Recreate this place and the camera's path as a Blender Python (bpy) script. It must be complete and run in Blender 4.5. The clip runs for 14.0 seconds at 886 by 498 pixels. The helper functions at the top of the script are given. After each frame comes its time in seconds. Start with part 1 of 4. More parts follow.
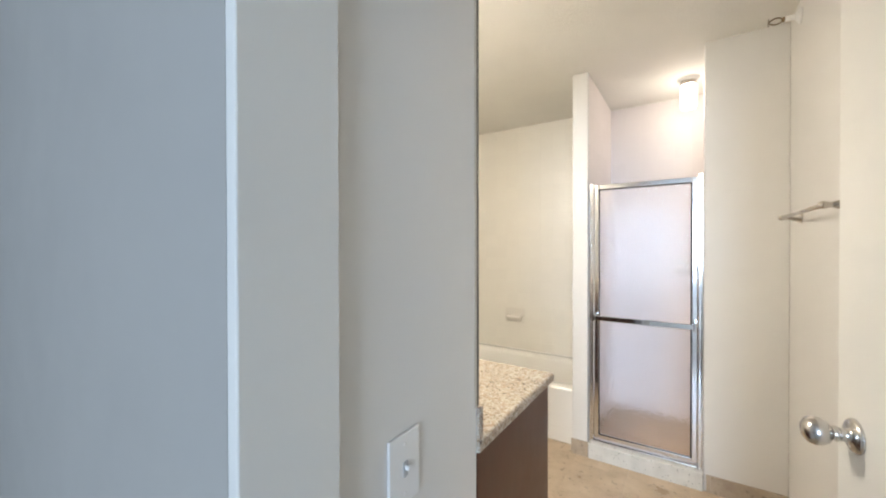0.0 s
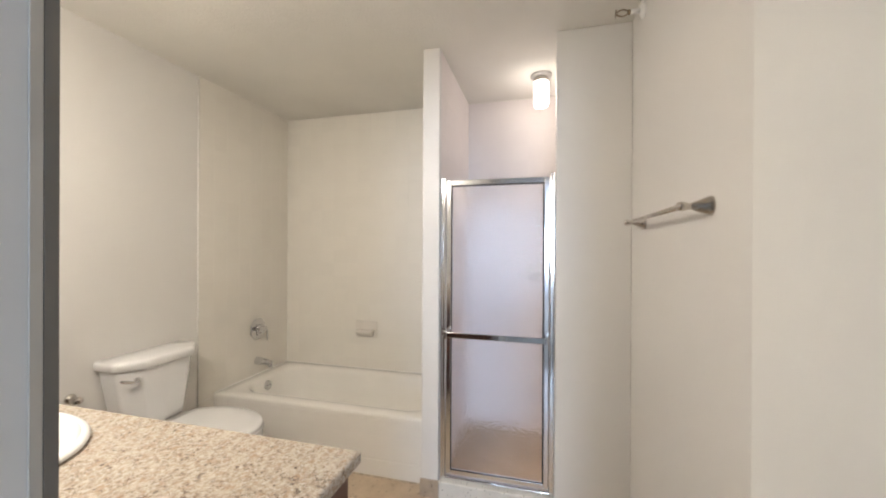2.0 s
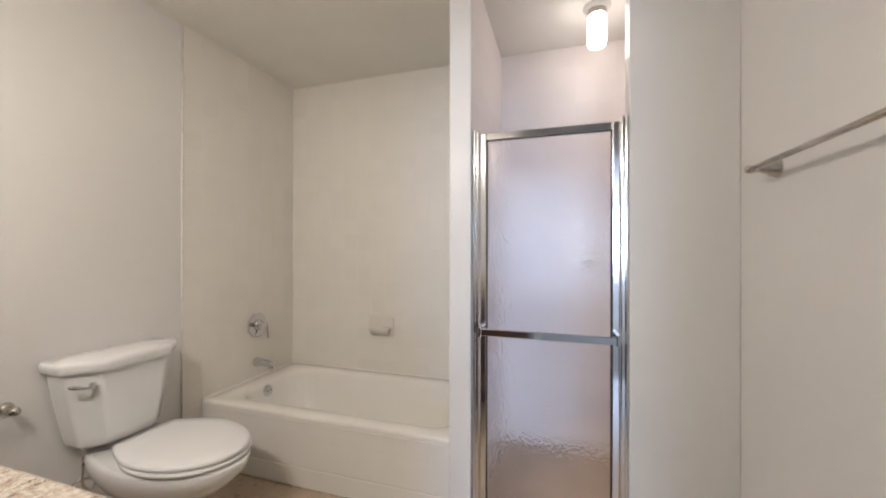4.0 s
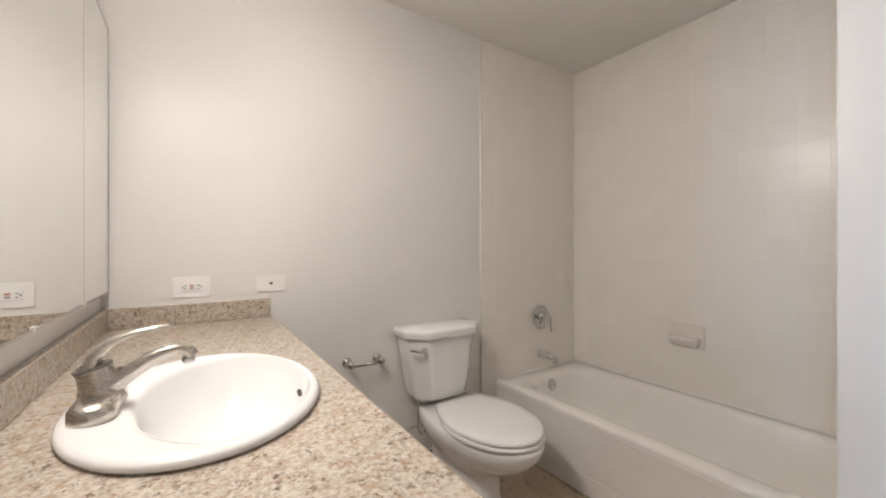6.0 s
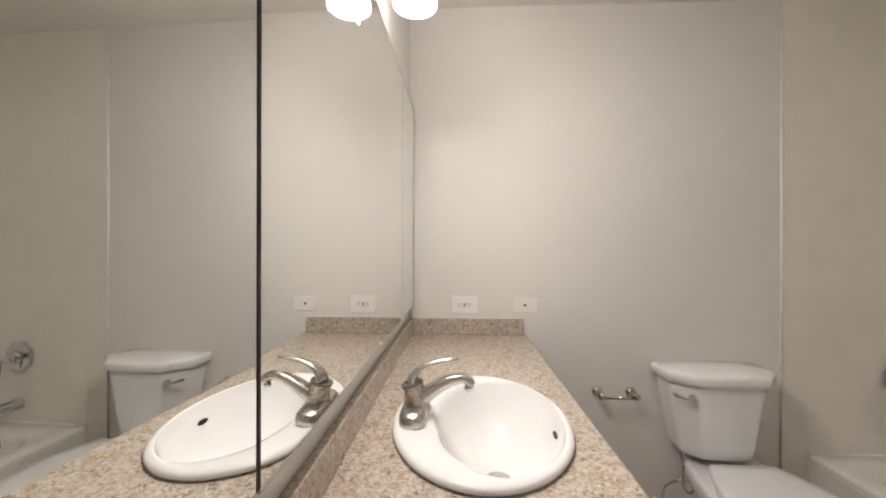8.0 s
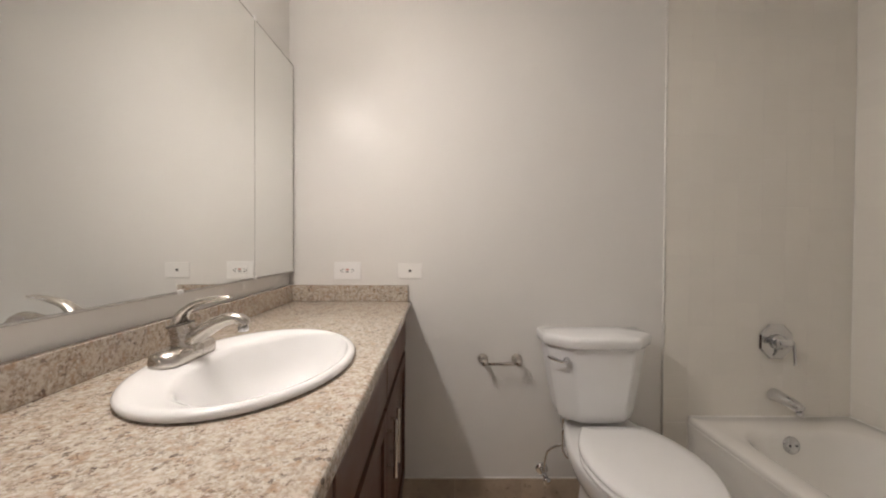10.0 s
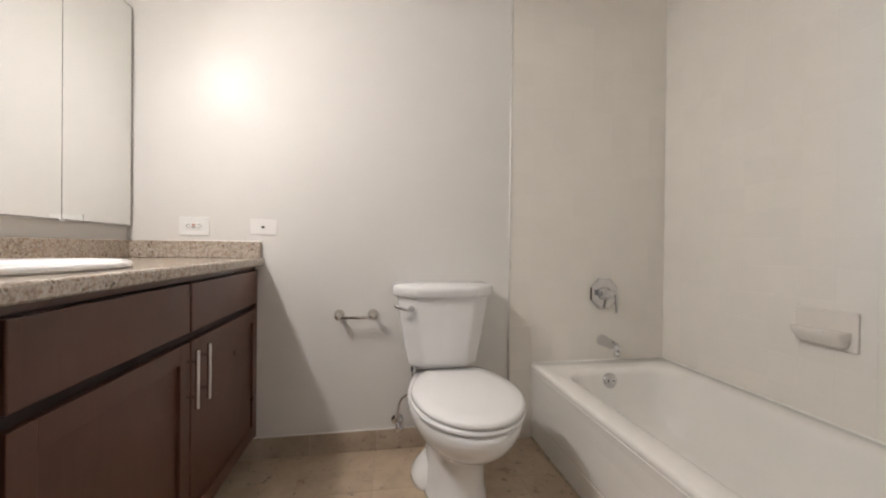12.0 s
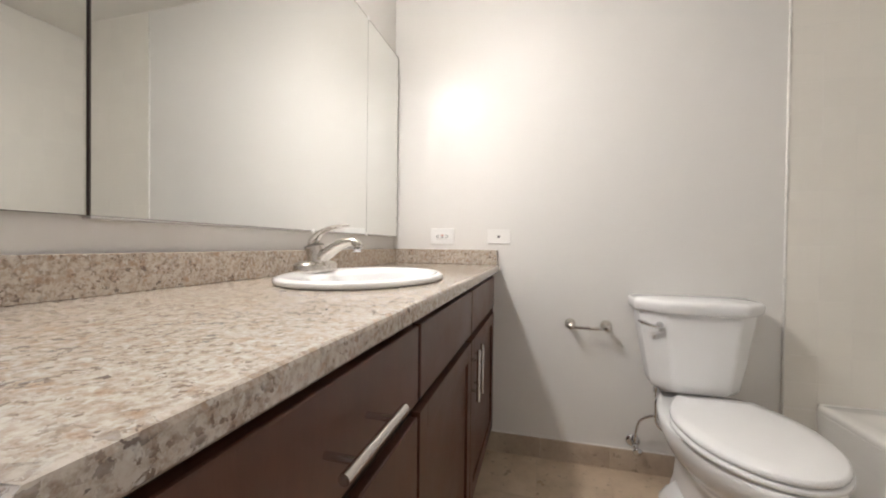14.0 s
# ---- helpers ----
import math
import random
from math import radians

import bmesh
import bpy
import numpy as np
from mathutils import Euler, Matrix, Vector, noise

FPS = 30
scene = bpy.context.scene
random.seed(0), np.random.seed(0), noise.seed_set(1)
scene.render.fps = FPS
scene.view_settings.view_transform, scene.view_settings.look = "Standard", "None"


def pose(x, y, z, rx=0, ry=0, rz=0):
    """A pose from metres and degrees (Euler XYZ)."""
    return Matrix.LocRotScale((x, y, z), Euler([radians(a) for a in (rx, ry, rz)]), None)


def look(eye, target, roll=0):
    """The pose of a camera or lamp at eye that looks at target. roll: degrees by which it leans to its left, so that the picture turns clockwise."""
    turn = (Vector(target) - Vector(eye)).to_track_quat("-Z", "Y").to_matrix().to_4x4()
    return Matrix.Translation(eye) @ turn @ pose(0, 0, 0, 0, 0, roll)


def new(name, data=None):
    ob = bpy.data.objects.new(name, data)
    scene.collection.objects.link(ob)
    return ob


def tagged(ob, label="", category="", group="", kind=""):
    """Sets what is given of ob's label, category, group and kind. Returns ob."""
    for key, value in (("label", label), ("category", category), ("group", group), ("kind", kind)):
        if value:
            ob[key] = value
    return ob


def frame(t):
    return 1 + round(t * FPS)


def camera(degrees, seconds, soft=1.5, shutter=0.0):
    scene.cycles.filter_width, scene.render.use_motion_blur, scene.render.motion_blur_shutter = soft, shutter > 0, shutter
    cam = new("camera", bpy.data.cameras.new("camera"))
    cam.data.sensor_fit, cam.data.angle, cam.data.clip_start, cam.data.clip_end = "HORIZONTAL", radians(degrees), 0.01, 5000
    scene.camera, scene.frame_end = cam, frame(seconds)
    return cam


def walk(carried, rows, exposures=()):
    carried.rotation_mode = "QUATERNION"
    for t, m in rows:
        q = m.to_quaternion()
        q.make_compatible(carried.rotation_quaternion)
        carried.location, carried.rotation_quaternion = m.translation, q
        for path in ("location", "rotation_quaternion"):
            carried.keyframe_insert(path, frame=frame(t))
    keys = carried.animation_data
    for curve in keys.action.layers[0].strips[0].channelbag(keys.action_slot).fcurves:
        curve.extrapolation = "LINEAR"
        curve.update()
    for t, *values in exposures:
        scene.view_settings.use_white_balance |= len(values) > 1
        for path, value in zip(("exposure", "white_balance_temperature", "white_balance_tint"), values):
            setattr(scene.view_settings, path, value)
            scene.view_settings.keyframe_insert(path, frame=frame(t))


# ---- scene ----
cam = camera(99.5, 14.0, soft=2.0)
PATH = [
    (0, (-0.746, -2.133, 1.344), (0.923, -1.032, 1.329), -0.1),
    (0.5, (-0.571, -2.142, 1.34), (1.285, -1.398, 1.333), 0.1),
    (1, (-0.424, -2.183, 1.344), (1.492, -1.61, 1.339), 0.1),
    (1.5, (-0.33, -2.186, 1.341), (1.596, -1.647, 1.337), 0.1),
    (2, (-0.215, -2.128, 1.359), (1.719, -1.619, 1.354), 0.3),
    (2.2, (-0.159, -2.105, 1.369), (1.779, -1.612, 1.364), 0.3),
    (4.3, (0.227, -1.906, 1.228), (2.111, -1.234, 1.234), -0.0),
    (4.5, (0.235, -1.865, 1.228), (2.071, -1.072, 1.229), 0.1),
    (5, (0.271, -1.784, 1.229), (1.943, -0.686, 1.219), 0.2),
    (5.5, (0.282, -1.75, 1.21), (1.751, -0.382, 1.196), 0.4),
    (6, (0.272, -1.755, 1.19), (1.378, -0.088, 1.188), -0.1),
    (6.5, (0.243, -1.762, 1.228), (0.977, 0.098, 1.233), 0.1),
    (7, (0.236, -1.779, 1.292), (0.543, 0.198, 1.301), 0.1),
    (7.2, (0.23, -1.782, 1.312), (0.382, 0.212, 1.33), 0.3),
    (9.3, (0.429, -1.774, 1.238), (0.264, 0.218, 1.197), 0.0),
    (9.5, (0.518, -1.757, 1.204), (0.428, 0.245, 1.179), 0.4),
    (10, (0.681, -1.707, 1.166), (0.699, 0.293, 1.139), 0.3),
    (10.5, (0.875, -1.743, 1.127), (0.948, 0.256, 1.114), 0.3),
    (11, (1.034, -1.774, 1.083), (1.157, 0.222, 1.075), 0.3),
    (11.5, (1.118, -1.81, 1.04), (1.403, 0.169, 1.032), 0.4),
    (12, (1.063, -1.802, 0.962), (1.397, 0.17, 0.952), 0.6),
    (12.5, (0.976, -1.789, 0.914), (1.229, 0.195, 0.896), 0.7),
    (13, (0.888, -1.771, 0.902), (0.856, 0.228, 0.878), 0.7),
    (13.5, (0.828, -1.795, 0.918), (0.521, 0.181, 0.893), 0.6),
    (14, (0.747, -1.832, 1.0), (0.24, 0.103, 0.978), 0.7),
]

EXPOSURES = [(0, 0.52, 7050, 6), (0.5, 0.44, 6850, 7), (1.5, 0.21, 6850, 9), (2.2, 0.09, 6880, 9), (4.5, -0.07, 6560, 11), (5.5, -0.13, 6530, 11), (7, -0.25, 6420, 11), (9.5, -0.46, 6600, 13), (10.5, -0.2, 6430, 12), (11.5, 0.04, 6290, 11), (12.5, 0.06, 6300, 12), (13.5, 0.21, 6200, 10), (14, 0.2, 6180, 10)]
walk(cam, [(t, look(e, g, r)) for t, e, g, r in PATH], EXPOSURES)

# ---- world and lights ----
world = bpy.data.worlds.new("sky")
scene.world = world
world.use_nodes = True
wn = world.node_tree
sky = wn.nodes.new("ShaderNodeTexSky")
sky.sky_type = "NISHITA"
sky.sun_disc = False
sky.sun_elevation, sky.sun_rotation = radians(40), radians(200)
wn.links.new(sky.outputs[0], wn.nodes["Background"].inputs[0])
wn.nodes["Background"].inputs[1].default_value = 0.08
scene.view_settings.exposure = 0.0


def lamp(name, kind, where, power, colour, size=0.05, target=None, size_y=None):
    data = bpy.data.lights.new(name, kind)
    data.energy, data.color = power, colour
    if kind == "AREA":
        data.shape, data.size, data.size_y = "RECTANGLE", size, size_y or size
    else:
        data.shadow_soft_size = size
    ob = new(name, data)
    ob.matrix_world = look(where, target) if target else Matrix.Translation(where)
    return ob


WIN_Y = -3.2       # middle of the bedroom window
WARM = (1.0, 0.932, 0.875)
SHADES = (-0.74, -0.91, -1.08)      # the three vanity shades along the mirror wall
SHADE_X, SHADE_Z = 0.115, 1.985
for sy in SHADES:
    lamp("vanity_bulb", "POINT", (SHADE_X, sy, SHADE_Z + 0.040), 9.0, WARM, 0.028)
    lamp("vanity_downlight", "AREA", (SHADE_X, sy, SHADE_Z + 0.004), 5.6, WARM, 0.075, (SHADE_X + 1.1, sy - 0.20, SHADE_Z - 1.0))
lamp("shower_bulb", "POINT", (2.225, -2.12, 2.215), 0.8, (1.0, 0.90, 0.86), 0.04)
lamp("window_daylight", "AREA", (-6.0, WIN_Y, 1.5), 185.0, (0.52, 0.69, 1.0), 1.85, (0.0, WIN_Y, 1.45), 1.2)


# ---- materials ----
def node_mat(name, rough=0.5, metal=0.0, spec=0.5):
    m = bpy.data.materials.new(name)
    m.use_nodes = True
    nt = m.node_tree
    b = nt.nodes["Principled BSDF"]
    b.inputs["Roughness"].default_value = rough
    b.inputs["Metallic"].default_value = metal
    b.inputs["Specular IOR Level"].default_value = spec
    return m, nt, b


def coords(nt, scale=(1, 1, 1)):
    tc = nt.nodes.new("ShaderNodeTexCoord")
    mp = nt.nodes.new("ShaderNodeMapping")
    mp.inputs["Scale"].default_value = scale
    nt.links.new(tc.outputs["Object"], mp.inputs[0])
    return mp.outputs[0]


def noise_tex(nt, vec, scale, detail=3.0, rough=0.55):
    n = nt.nodes.new("ShaderNodeTexNoise")
    n.inputs["Scale"].default_value, n.inputs["Detail"].default_value, n.inputs["Roughness"].default_value = scale, detail, rough
    nt.links.new(vec, n.inputs["Vector"])
    return n.outputs[0]


def ramp(nt, fac, stops):
    r = nt.nodes.new("ShaderNodeValToRGB")
    el = r.color_ramp.elements
    while len(el) < len(stops):
        el.new(0.5)
    for e, (p, c) in zip(el, stops):
        e.position, e.color = p, (*c, 1) if len(c) == 3 else c
    nt.links.new(fac, r.inputs[0])
    return r.outputs[0]


def mix(nt, fac, a, b):
    m = nt.nodes.new("ShaderNodeMix")
    m.data_type = "RGBA"
    for sock, v in ((m.inputs[0], fac), (m.inputs[6], a), (m.inputs[7], b)):
        if isinstance(v, (int, float)):
            sock.default_value = v
        elif isinstance(v, tuple):
            sock.default_value = (*v, 1)
        else:
            nt.links.new(v, sock)
    return m.outputs[2]


def bump(nt, bsdf, height, strength, distance=0.002):
    b = nt.nodes.new("ShaderNodeBump")
    b.inputs["Strength"].default_value, b.inputs["Distance"].default_value = strength, distance
    nt.links.new(height, b.inputs["Height"])
    nt.links.new(b.outputs[0], bsdf.inputs["Normal"])


def varied(name, colour, rough, amount=0.05, scale=3.0, grain=120.0, relief=0.1, metal=0.0, spec=0.5, depth=0.001, gloss=0.15):
    """A plain finish with slow colour drift, uneven gloss and fine relief."""
    m, nt, b = node_mat(name, rough, metal, spec)
    v = coords(nt)
    slow = noise_tex(nt, v, scale)
    lo = tuple(max(0, c * (1 - amount)) for c in colour)
    hi = tuple(min(1, c * (1 + amount)) for c in colour)
    nt.links.new(ramp(nt, slow, [(0.3, lo), (0.7, hi)]), b.inputs["Base Color"])
    fine = noise_tex(nt, v, grain, 2.0)
    nt.links.new(ramp(nt, noise_tex(nt, v, scale * 3), [(0.3, (rough * (1 - gloss),) * 3), (0.7, (min(1, rough * (1 + gloss)),) * 3)]), b.inputs["Roughness"])
    if relief:
        bump(nt, b, fine, relief, depth)
    return m


def granite():
    m, nt, b = node_mat("granite", 0.12, 0, 0.5)
    v = coords(nt)
    base = ramp(nt, noise_tex(nt, v, 120, 5, 0.66), [(0.30, (0.30, 0.225, 0.165)), (0.43, (0.45, 0.375, 0.30)), (0.56, (0.565, 0.50, 0.425)), (0.72, (0.61, 0.56, 0.495))])
    rust = ramp(nt, noise_tex(nt, v, 58, 4, 0.62), [(0.53, (0, 0, 0)), (0.68, (0.65, 0.65, 0.65))])
    c1 = mix(nt, rust, base, (0.385, 0.245, 0.15))
    bend = nt.nodes.new("ShaderNodeTexNoise")
    bend.inputs["Scale"].default_value, bend.inputs["Detail"].default_value = 190, 3.0
    nt.links.new(v, bend.inputs["Vector"])
    off = nt.nodes.new("ShaderNodeVectorMath")
    off.operation = "MULTIPLY_ADD"
    off.inputs[1].default_value = (0.012, 0.012, 0.012)
    nt.links.new(bend.outputs["Color"], off.inputs[0])
    nt.links.new(v, off.inputs[2])
    c2 = c1
    # fine dark flecks everywhere, and sparse larger ones
    for scale, lo, hi, where, w0, w1, colour in ((260, 0.66, 0.80, 40, 0.40, 0.60, (0.19, 0.135, 0.10)), (145, 0.75, 0.88, 26, 0.42, 0.58, (0.13, 0.098, 0.082))):
        vo = nt.nodes.new("ShaderNodeTexVoronoi")
        vo.inputs["Scale"].default_value = scale
        nt.links.new(off.outputs[0], vo.inputs["Vector"])
        gate = ramp(nt, vo.outputs["Color"], [(lo, (0, 0, 0)), (hi, (0.9, 0.9, 0.9))])
        near = ramp(nt, noise_tex(nt, v, where, 3), [(w0, (0, 0, 0)), (w1, (1, 1, 1))])
        c2 = mix(nt, mix(nt, near, (0.0, 0.0, 0.0), gate), c2, colour)
    grey = ramp(nt, noise_tex(nt, v, 95, 3, 0.6), [(0.57, (0, 0, 0)), (0.66, (0.8, 0.8, 0.8))])
    c3 = mix(nt, grey, c2, (0.64, 0.60, 0.535))
    nt.links.new(c3, b.inputs["Base Color"])
    bump(nt, b, noise_tex(nt, v, 200, 2), 0.02, 0.001)
    return m


def wood():
    m, nt, b = node_mat("dark_wood", 0.34, 0, 0.5)
    v = coords(nt, (7, 7, 0.9))
    g = noise_tex(nt, v, 9, 6, 0.62)
    slow = noise_tex(nt, coords(nt), 4.5, 4, 0.6)
    fleck = noise_tex(nt, coords(nt, (30, 30, 3.0)), 12, 3)
    c = ramp(nt, g, [(0.2, (0.0670, 0.0252, 0.0144)), (0.5, (0.0853, 0.0326, 0.0187)), (0.85, (0.1070, 0.0418, 0.0244))])
    c2 = mix(nt, ramp(nt, slow, [(0.38, (0, 0, 0)), (0.72, (0.7, 0.7, 0.7))]), c, (0.1305, 0.0531, 0.0313))
    c3 = mix(nt, ramp(nt, fleck, [(0.30, (0.3045, 0.3045, 0.3045)), (0.45, (0, 0, 0))]), c2, (0.0609, 0.0244, 0.0157))
    nt.links.new(c3, b.inputs["Base Color"])
    nt.links.new(ramp(nt, slow, [(0.3, (0.27,) * 3), (0.7, (0.42,) * 3)]), b.inputs["Roughness"])
    bump(nt, b, g, 0.05, 0.0006)
    return m


def stone(name, lo, mid, hi, rough=0.35):
    """Beige mottled stone-look tile, each piece a little different."""
    m, nt, b = node_mat(name, rough)
    oi = nt.nodes.new("ShaderNodeObjectInfo")
    tc = nt.nodes.new("ShaderNodeTexCoord")
    ad = nt.nodes.new("ShaderNodeVectorMath")
    ad.operation = "MULTIPLY_ADD"
    ad.inputs[1].default_value = (1, 1, 1)
    sc = nt.nodes.new("ShaderNodeMath")
    sc.operation = "MULTIPLY"
    sc.inputs[1].default_value = 40
    nt.links.new(oi.outputs["Random"], sc.inputs[0])
    nt.links.new(tc.outputs["Object"], ad.inputs[0])
    nt.links.new(sc.outputs[0], ad.inputs[2])
    v = ad.outputs[0]
    cloud = noise_tex(nt, v, 7, 6, 0.62)
    c = ramp(nt, cloud, [(0.28, lo), (0.5, mid), (0.72, hi)])
    spots = ramp(nt, noise_tex(nt, v, 30, 4, 0.65), [(0.30, (0.8, 0.8, 0.8)), (0.40, (0, 0, 0))])
    c = mix(nt, spots, c, tuple(x * 0.55 for x in lo))
    nt.links.new(c, b.inputs["Base Color"])
    nt.links.new(ramp(nt, cloud, [(0.3, (rough * 0.8,) * 3), (0.7, (rough * 1.25,) * 3)]), b.inputs["Roughness"])
    bump(nt, b, noise_tex(nt, v, 60, 3), 0.12, 0.001)
    return m


def tile_glaze(name, colour, by_island=False):
    m, nt, b = node_mat(name, 0.34 if by_island else 0.26, 0.0, 0.22 if by_island else 0.4)
    v = coords(nt)
    if by_island:
        rnd = nt.nodes.new("ShaderNodeNewGeometry").outputs["Random Per Island"]
    else:
        rnd = nt.nodes.new("ShaderNodeObjectInfo").outputs["Random"]
    c = ramp(nt, rnd, [(0.0, tuple(x * 0.975 for x in colour)), (1.0, colour)])
    nt.links.new(c, b.inputs["Base Color"])
    bump(nt, b, noise_tex(nt, v, 22, 2), 0.05, 0.002)
    return m


def rain_glass():
    m, nt, b = node_mat("rain_glass", 0.11)
    b.inputs["Base Color"].default_value = (0.97, 0.93, 0.92, 1)
    b.inputs["Transmission Weight"].default_value = 1.0
    b.inputs["IOR"].default_value = 1.45
    v = coords(nt, (1, 1, 0.7))
    pebbles = noise_tex(nt, v, 115, 1.5, 0.4)
    bump(nt, b, pebbles, 0.55, 0.004)
    return m


def terrazzo():
    m, nt, b = node_mat("terrazzo", 0.4)
    v = coords(nt)
    vo = nt.nodes.new("ShaderNodeTexVoronoi")
    vo.inputs["Scale"].default_value = 70
    nt.links.new(v, vo.inputs["Vector"])
    dots = ramp(nt, vo.outputs["Distance"], [(0.16, (1, 1, 1)), (0.22, (0, 0, 0))])
    pick = ramp(nt, vo.outputs["Color"], [(0.55, (0, 0, 0)), (0.6, (1, 1, 1))])
    gate = mix(nt, pick, (0.0, 0.0, 0.0), dots)
    base = ramp(nt, noise_tex(nt, v, 12, 4), [(0.3, (0.62, 0.60, 0.55)), (0.7, (0.74, 0.72, 0.67))])
    nt.links.new(mix(nt, gate, base, (0.14, 0.12, 0.10)), b.inputs["Base Color"])
    return m


def brushed(name, colour, rough):
    m, nt, b = node_mat(name, rough, 1.0)
    v = coords(nt, (1, 1, 30))
    n = noise_tex(nt, v, 60, 2)
    nt.links.new(ramp(nt, n, [(0.2, tuple(c * 0.92 for c in colour)), (0.8, colour)]), b.inputs["Base Color"])
    nt.links.new(ramp(nt, n, [(0.2, (rough * 0.8,) * 3), (0.8, (rough * 1.2,) * 3)]), b.inputs["Roughness"])
    return m


def glowing(name, colour, strength, base=(0.9, 0.9, 0.88)):
    m, nt, b = node_mat(name, 0.35)
    b.inputs["Base Color"].default_value = (*base, 1)
    b.inputs["Emission Color"].default_value = (*colour, 1)
    b.inputs["Emission Strength"].default_value = strength
    return m


def frosted(name, colour, strength, clear):
    """Lit frosted glass that lets part of the bulb's light through."""
    m = glowing(name, colour, strength)
    nt = m.node_tree
    out = nt.nodes["Material Output"]
    see = nt.nodes.new("ShaderNodeBsdfTransparent")
    both = nt.nodes.new("ShaderNodeMixShader")
    both.inputs[0].default_value = clear
    nt.links.new(nt.nodes["Principled BSDF"].outputs[0], both.inputs[1])
    nt.links.new(see.outputs[0], both.inputs[2])
    nt.links.new(both.outputs[0], out.inputs["Surface"])
    return m


PAINT = varied("wall_paint", (0.788, 0.767, 0.734), 0.31, 0.010, 1.2, 180, 0.03, spec=0.18, depth=0.0006, gloss=0.03)
# grey set darker than the walls' own paint, to offset the strong daylight
HALL_PAINT_DARKENED = varied("hall_paint_darkened", (0.42, 0.405, 0.38), 0.6, 0.02, 1.2, 260, 0.08)
TRIM = varied("trim_paint", (0.80, 0.785, 0.745), 0.35, 0.02, 2, 160, 0.04)
DOOR_PAINT = varied("door_paint", (0.80, 0.785, 0.745), 0.38, 0.02, 2, 160, 0.05)
CEILING = varied("ceiling_paint", (0.87, 0.845, 0.785), 0.9, 0.03, 2, 150, 0.9, spec=0.1, depth=0.006)
GRANITE = granite()
WOOD = wood()
# near-black: shade of the gaps and the toe recess put into colour
RECESS_SHADE = varied("recess_shade", (0.025, 0.012, 0.009), 0.6, 0.1)
FLOOR = stone("floor_tile", (0.44, 0.335, 0.235), (0.56, 0.44, 0.315), (0.65, 0.53, 0.40), 0.33)
SKIRT = stone("skirting_tile", (0.37, 0.29, 0.22), (0.48, 0.39, 0.30), (0.58, 0.49, 0.39), 0.38)
GROUT = varied("grout", (0.84, 0.808, 0.75), 0.8, 0.06, 8, 200, 0.2)
FLOOR_JOINT = varied("floor_joint", (0.38, 0.30, 0.215), 0.8, 0.08, 8, 200, 0.2)
TILE = tile_glaze("white_tile", (0.87, 0.833, 0.762))
SHOWER_TILE = tile_glaze("shower_tile", (0.85, 0.79, 0.765), True)
PORCELAIN = varied("porcelain", (0.90, 0.895, 0.885), 0.09, 0.01, 4, 40, 0.01)
SEAT = varied("seat_plastic", (0.91, 0.905, 0.895), 0.2, 0.01, 4, 40, 0.01)
ENAMEL = varied("tub_enamel", (0.89, 0.865, 0.815), 0.12, 0.015, 3, 30, 0.015)
SOAP = varied("ceramic", (0.81, 0.765, 0.70), 0.15, 0.02, 5, 40, 0.02)
ALLOY = varied("bright_alloy", (0.86, 0.86, 0.87), 0.14, 0.02, 5, 80, 0.0, metal=1.0)
CHROME = varied("chrome", (0.66, 0.66, 0.67), 0.06, 0.01, 5, 80, 0.0, metal=1.0)
NICKEL = brushed("brushed_nickel", (0.62, 0.58, 0.53), 0.26)
STEEL = brushed("brushed_steel", (0.66, 0.64, 0.62), 0.24)
DARK = varied("dark_hole", (0.02, 0.02, 0.02), 0.6, 0.1)
BRASS = varied("aged_brass", (0.25, 0.19, 0.12), 0.35, 0.1, metal=1.0)
PLATE = varied("plate_plastic", (0.89, 0.88, 0.86), 0.3, 0.01)
PLATE_PAINTED = varied("painted_plate", (0.87, 0.85, 0.82), 0.35, 0.02)
MIRROR, _nt, _b = node_mat("mirror_silver", 0.0, 1.0)
_b.inputs["Base Color"].default_value = (0.90, 0.91, 0.895, 1)
MIRROR_EDGE = varied("mirror_edge", (0.17, 0.155, 0.135), 0.2, 0.1)
EDGE_TRIM = varied("grey_trim", (0.42, 0.395, 0.365), 0.4, 0.05)
RAIN = rain_glass()
TERRAZZO = terrazzo()
SHADE_GLASS = frosted("lit_shade_glass", (1.0, 0.935, 0.88), 8.0, 0.55)
BULB_GLASS = glowing("lit_jar_glass", (1.0, 0.92, 0.88), 9.5)
CAULK = varied("caulk", (0.84, 0.82, 0.775), 0.5, 0.08, 20)
PATINA = varied("stained_caulk", (0.50, 0.42, 0.32), 0.6, 0.35, 30)


# ---- mesh helpers ----
def smooth(me, on=True):
    me.polygons.foreach_set("use_smooth", [on] * len(me.polygons))


def part(name, bm, material, parent=None, label="", rounded=False):
    """One mesh object from a bmesh, as a part of parent or on its own."""
    bmesh.ops.recalc_face_normals(bm, faces=bm.faces)
    me = bpy.data.meshes.new(name)
    bm.to_mesh(me)
    bm.free()
    for m in (material if isinstance(material, (list, tuple)) else [material]):
        me.materials.append(m)
    if rounded:
        smooth(me)
    ob = new(name, me)
    if parent:
        ob.parent = parent
    if label:
        ob["label"] = label
    return ob


def thing(name, label, category, at=(0, 0, 0), group="", kind=""):
    ob = new(name)
    ob.location = at
    ob.empty_display_size = 0.05
    return tagged(ob, label, category, group, kind)


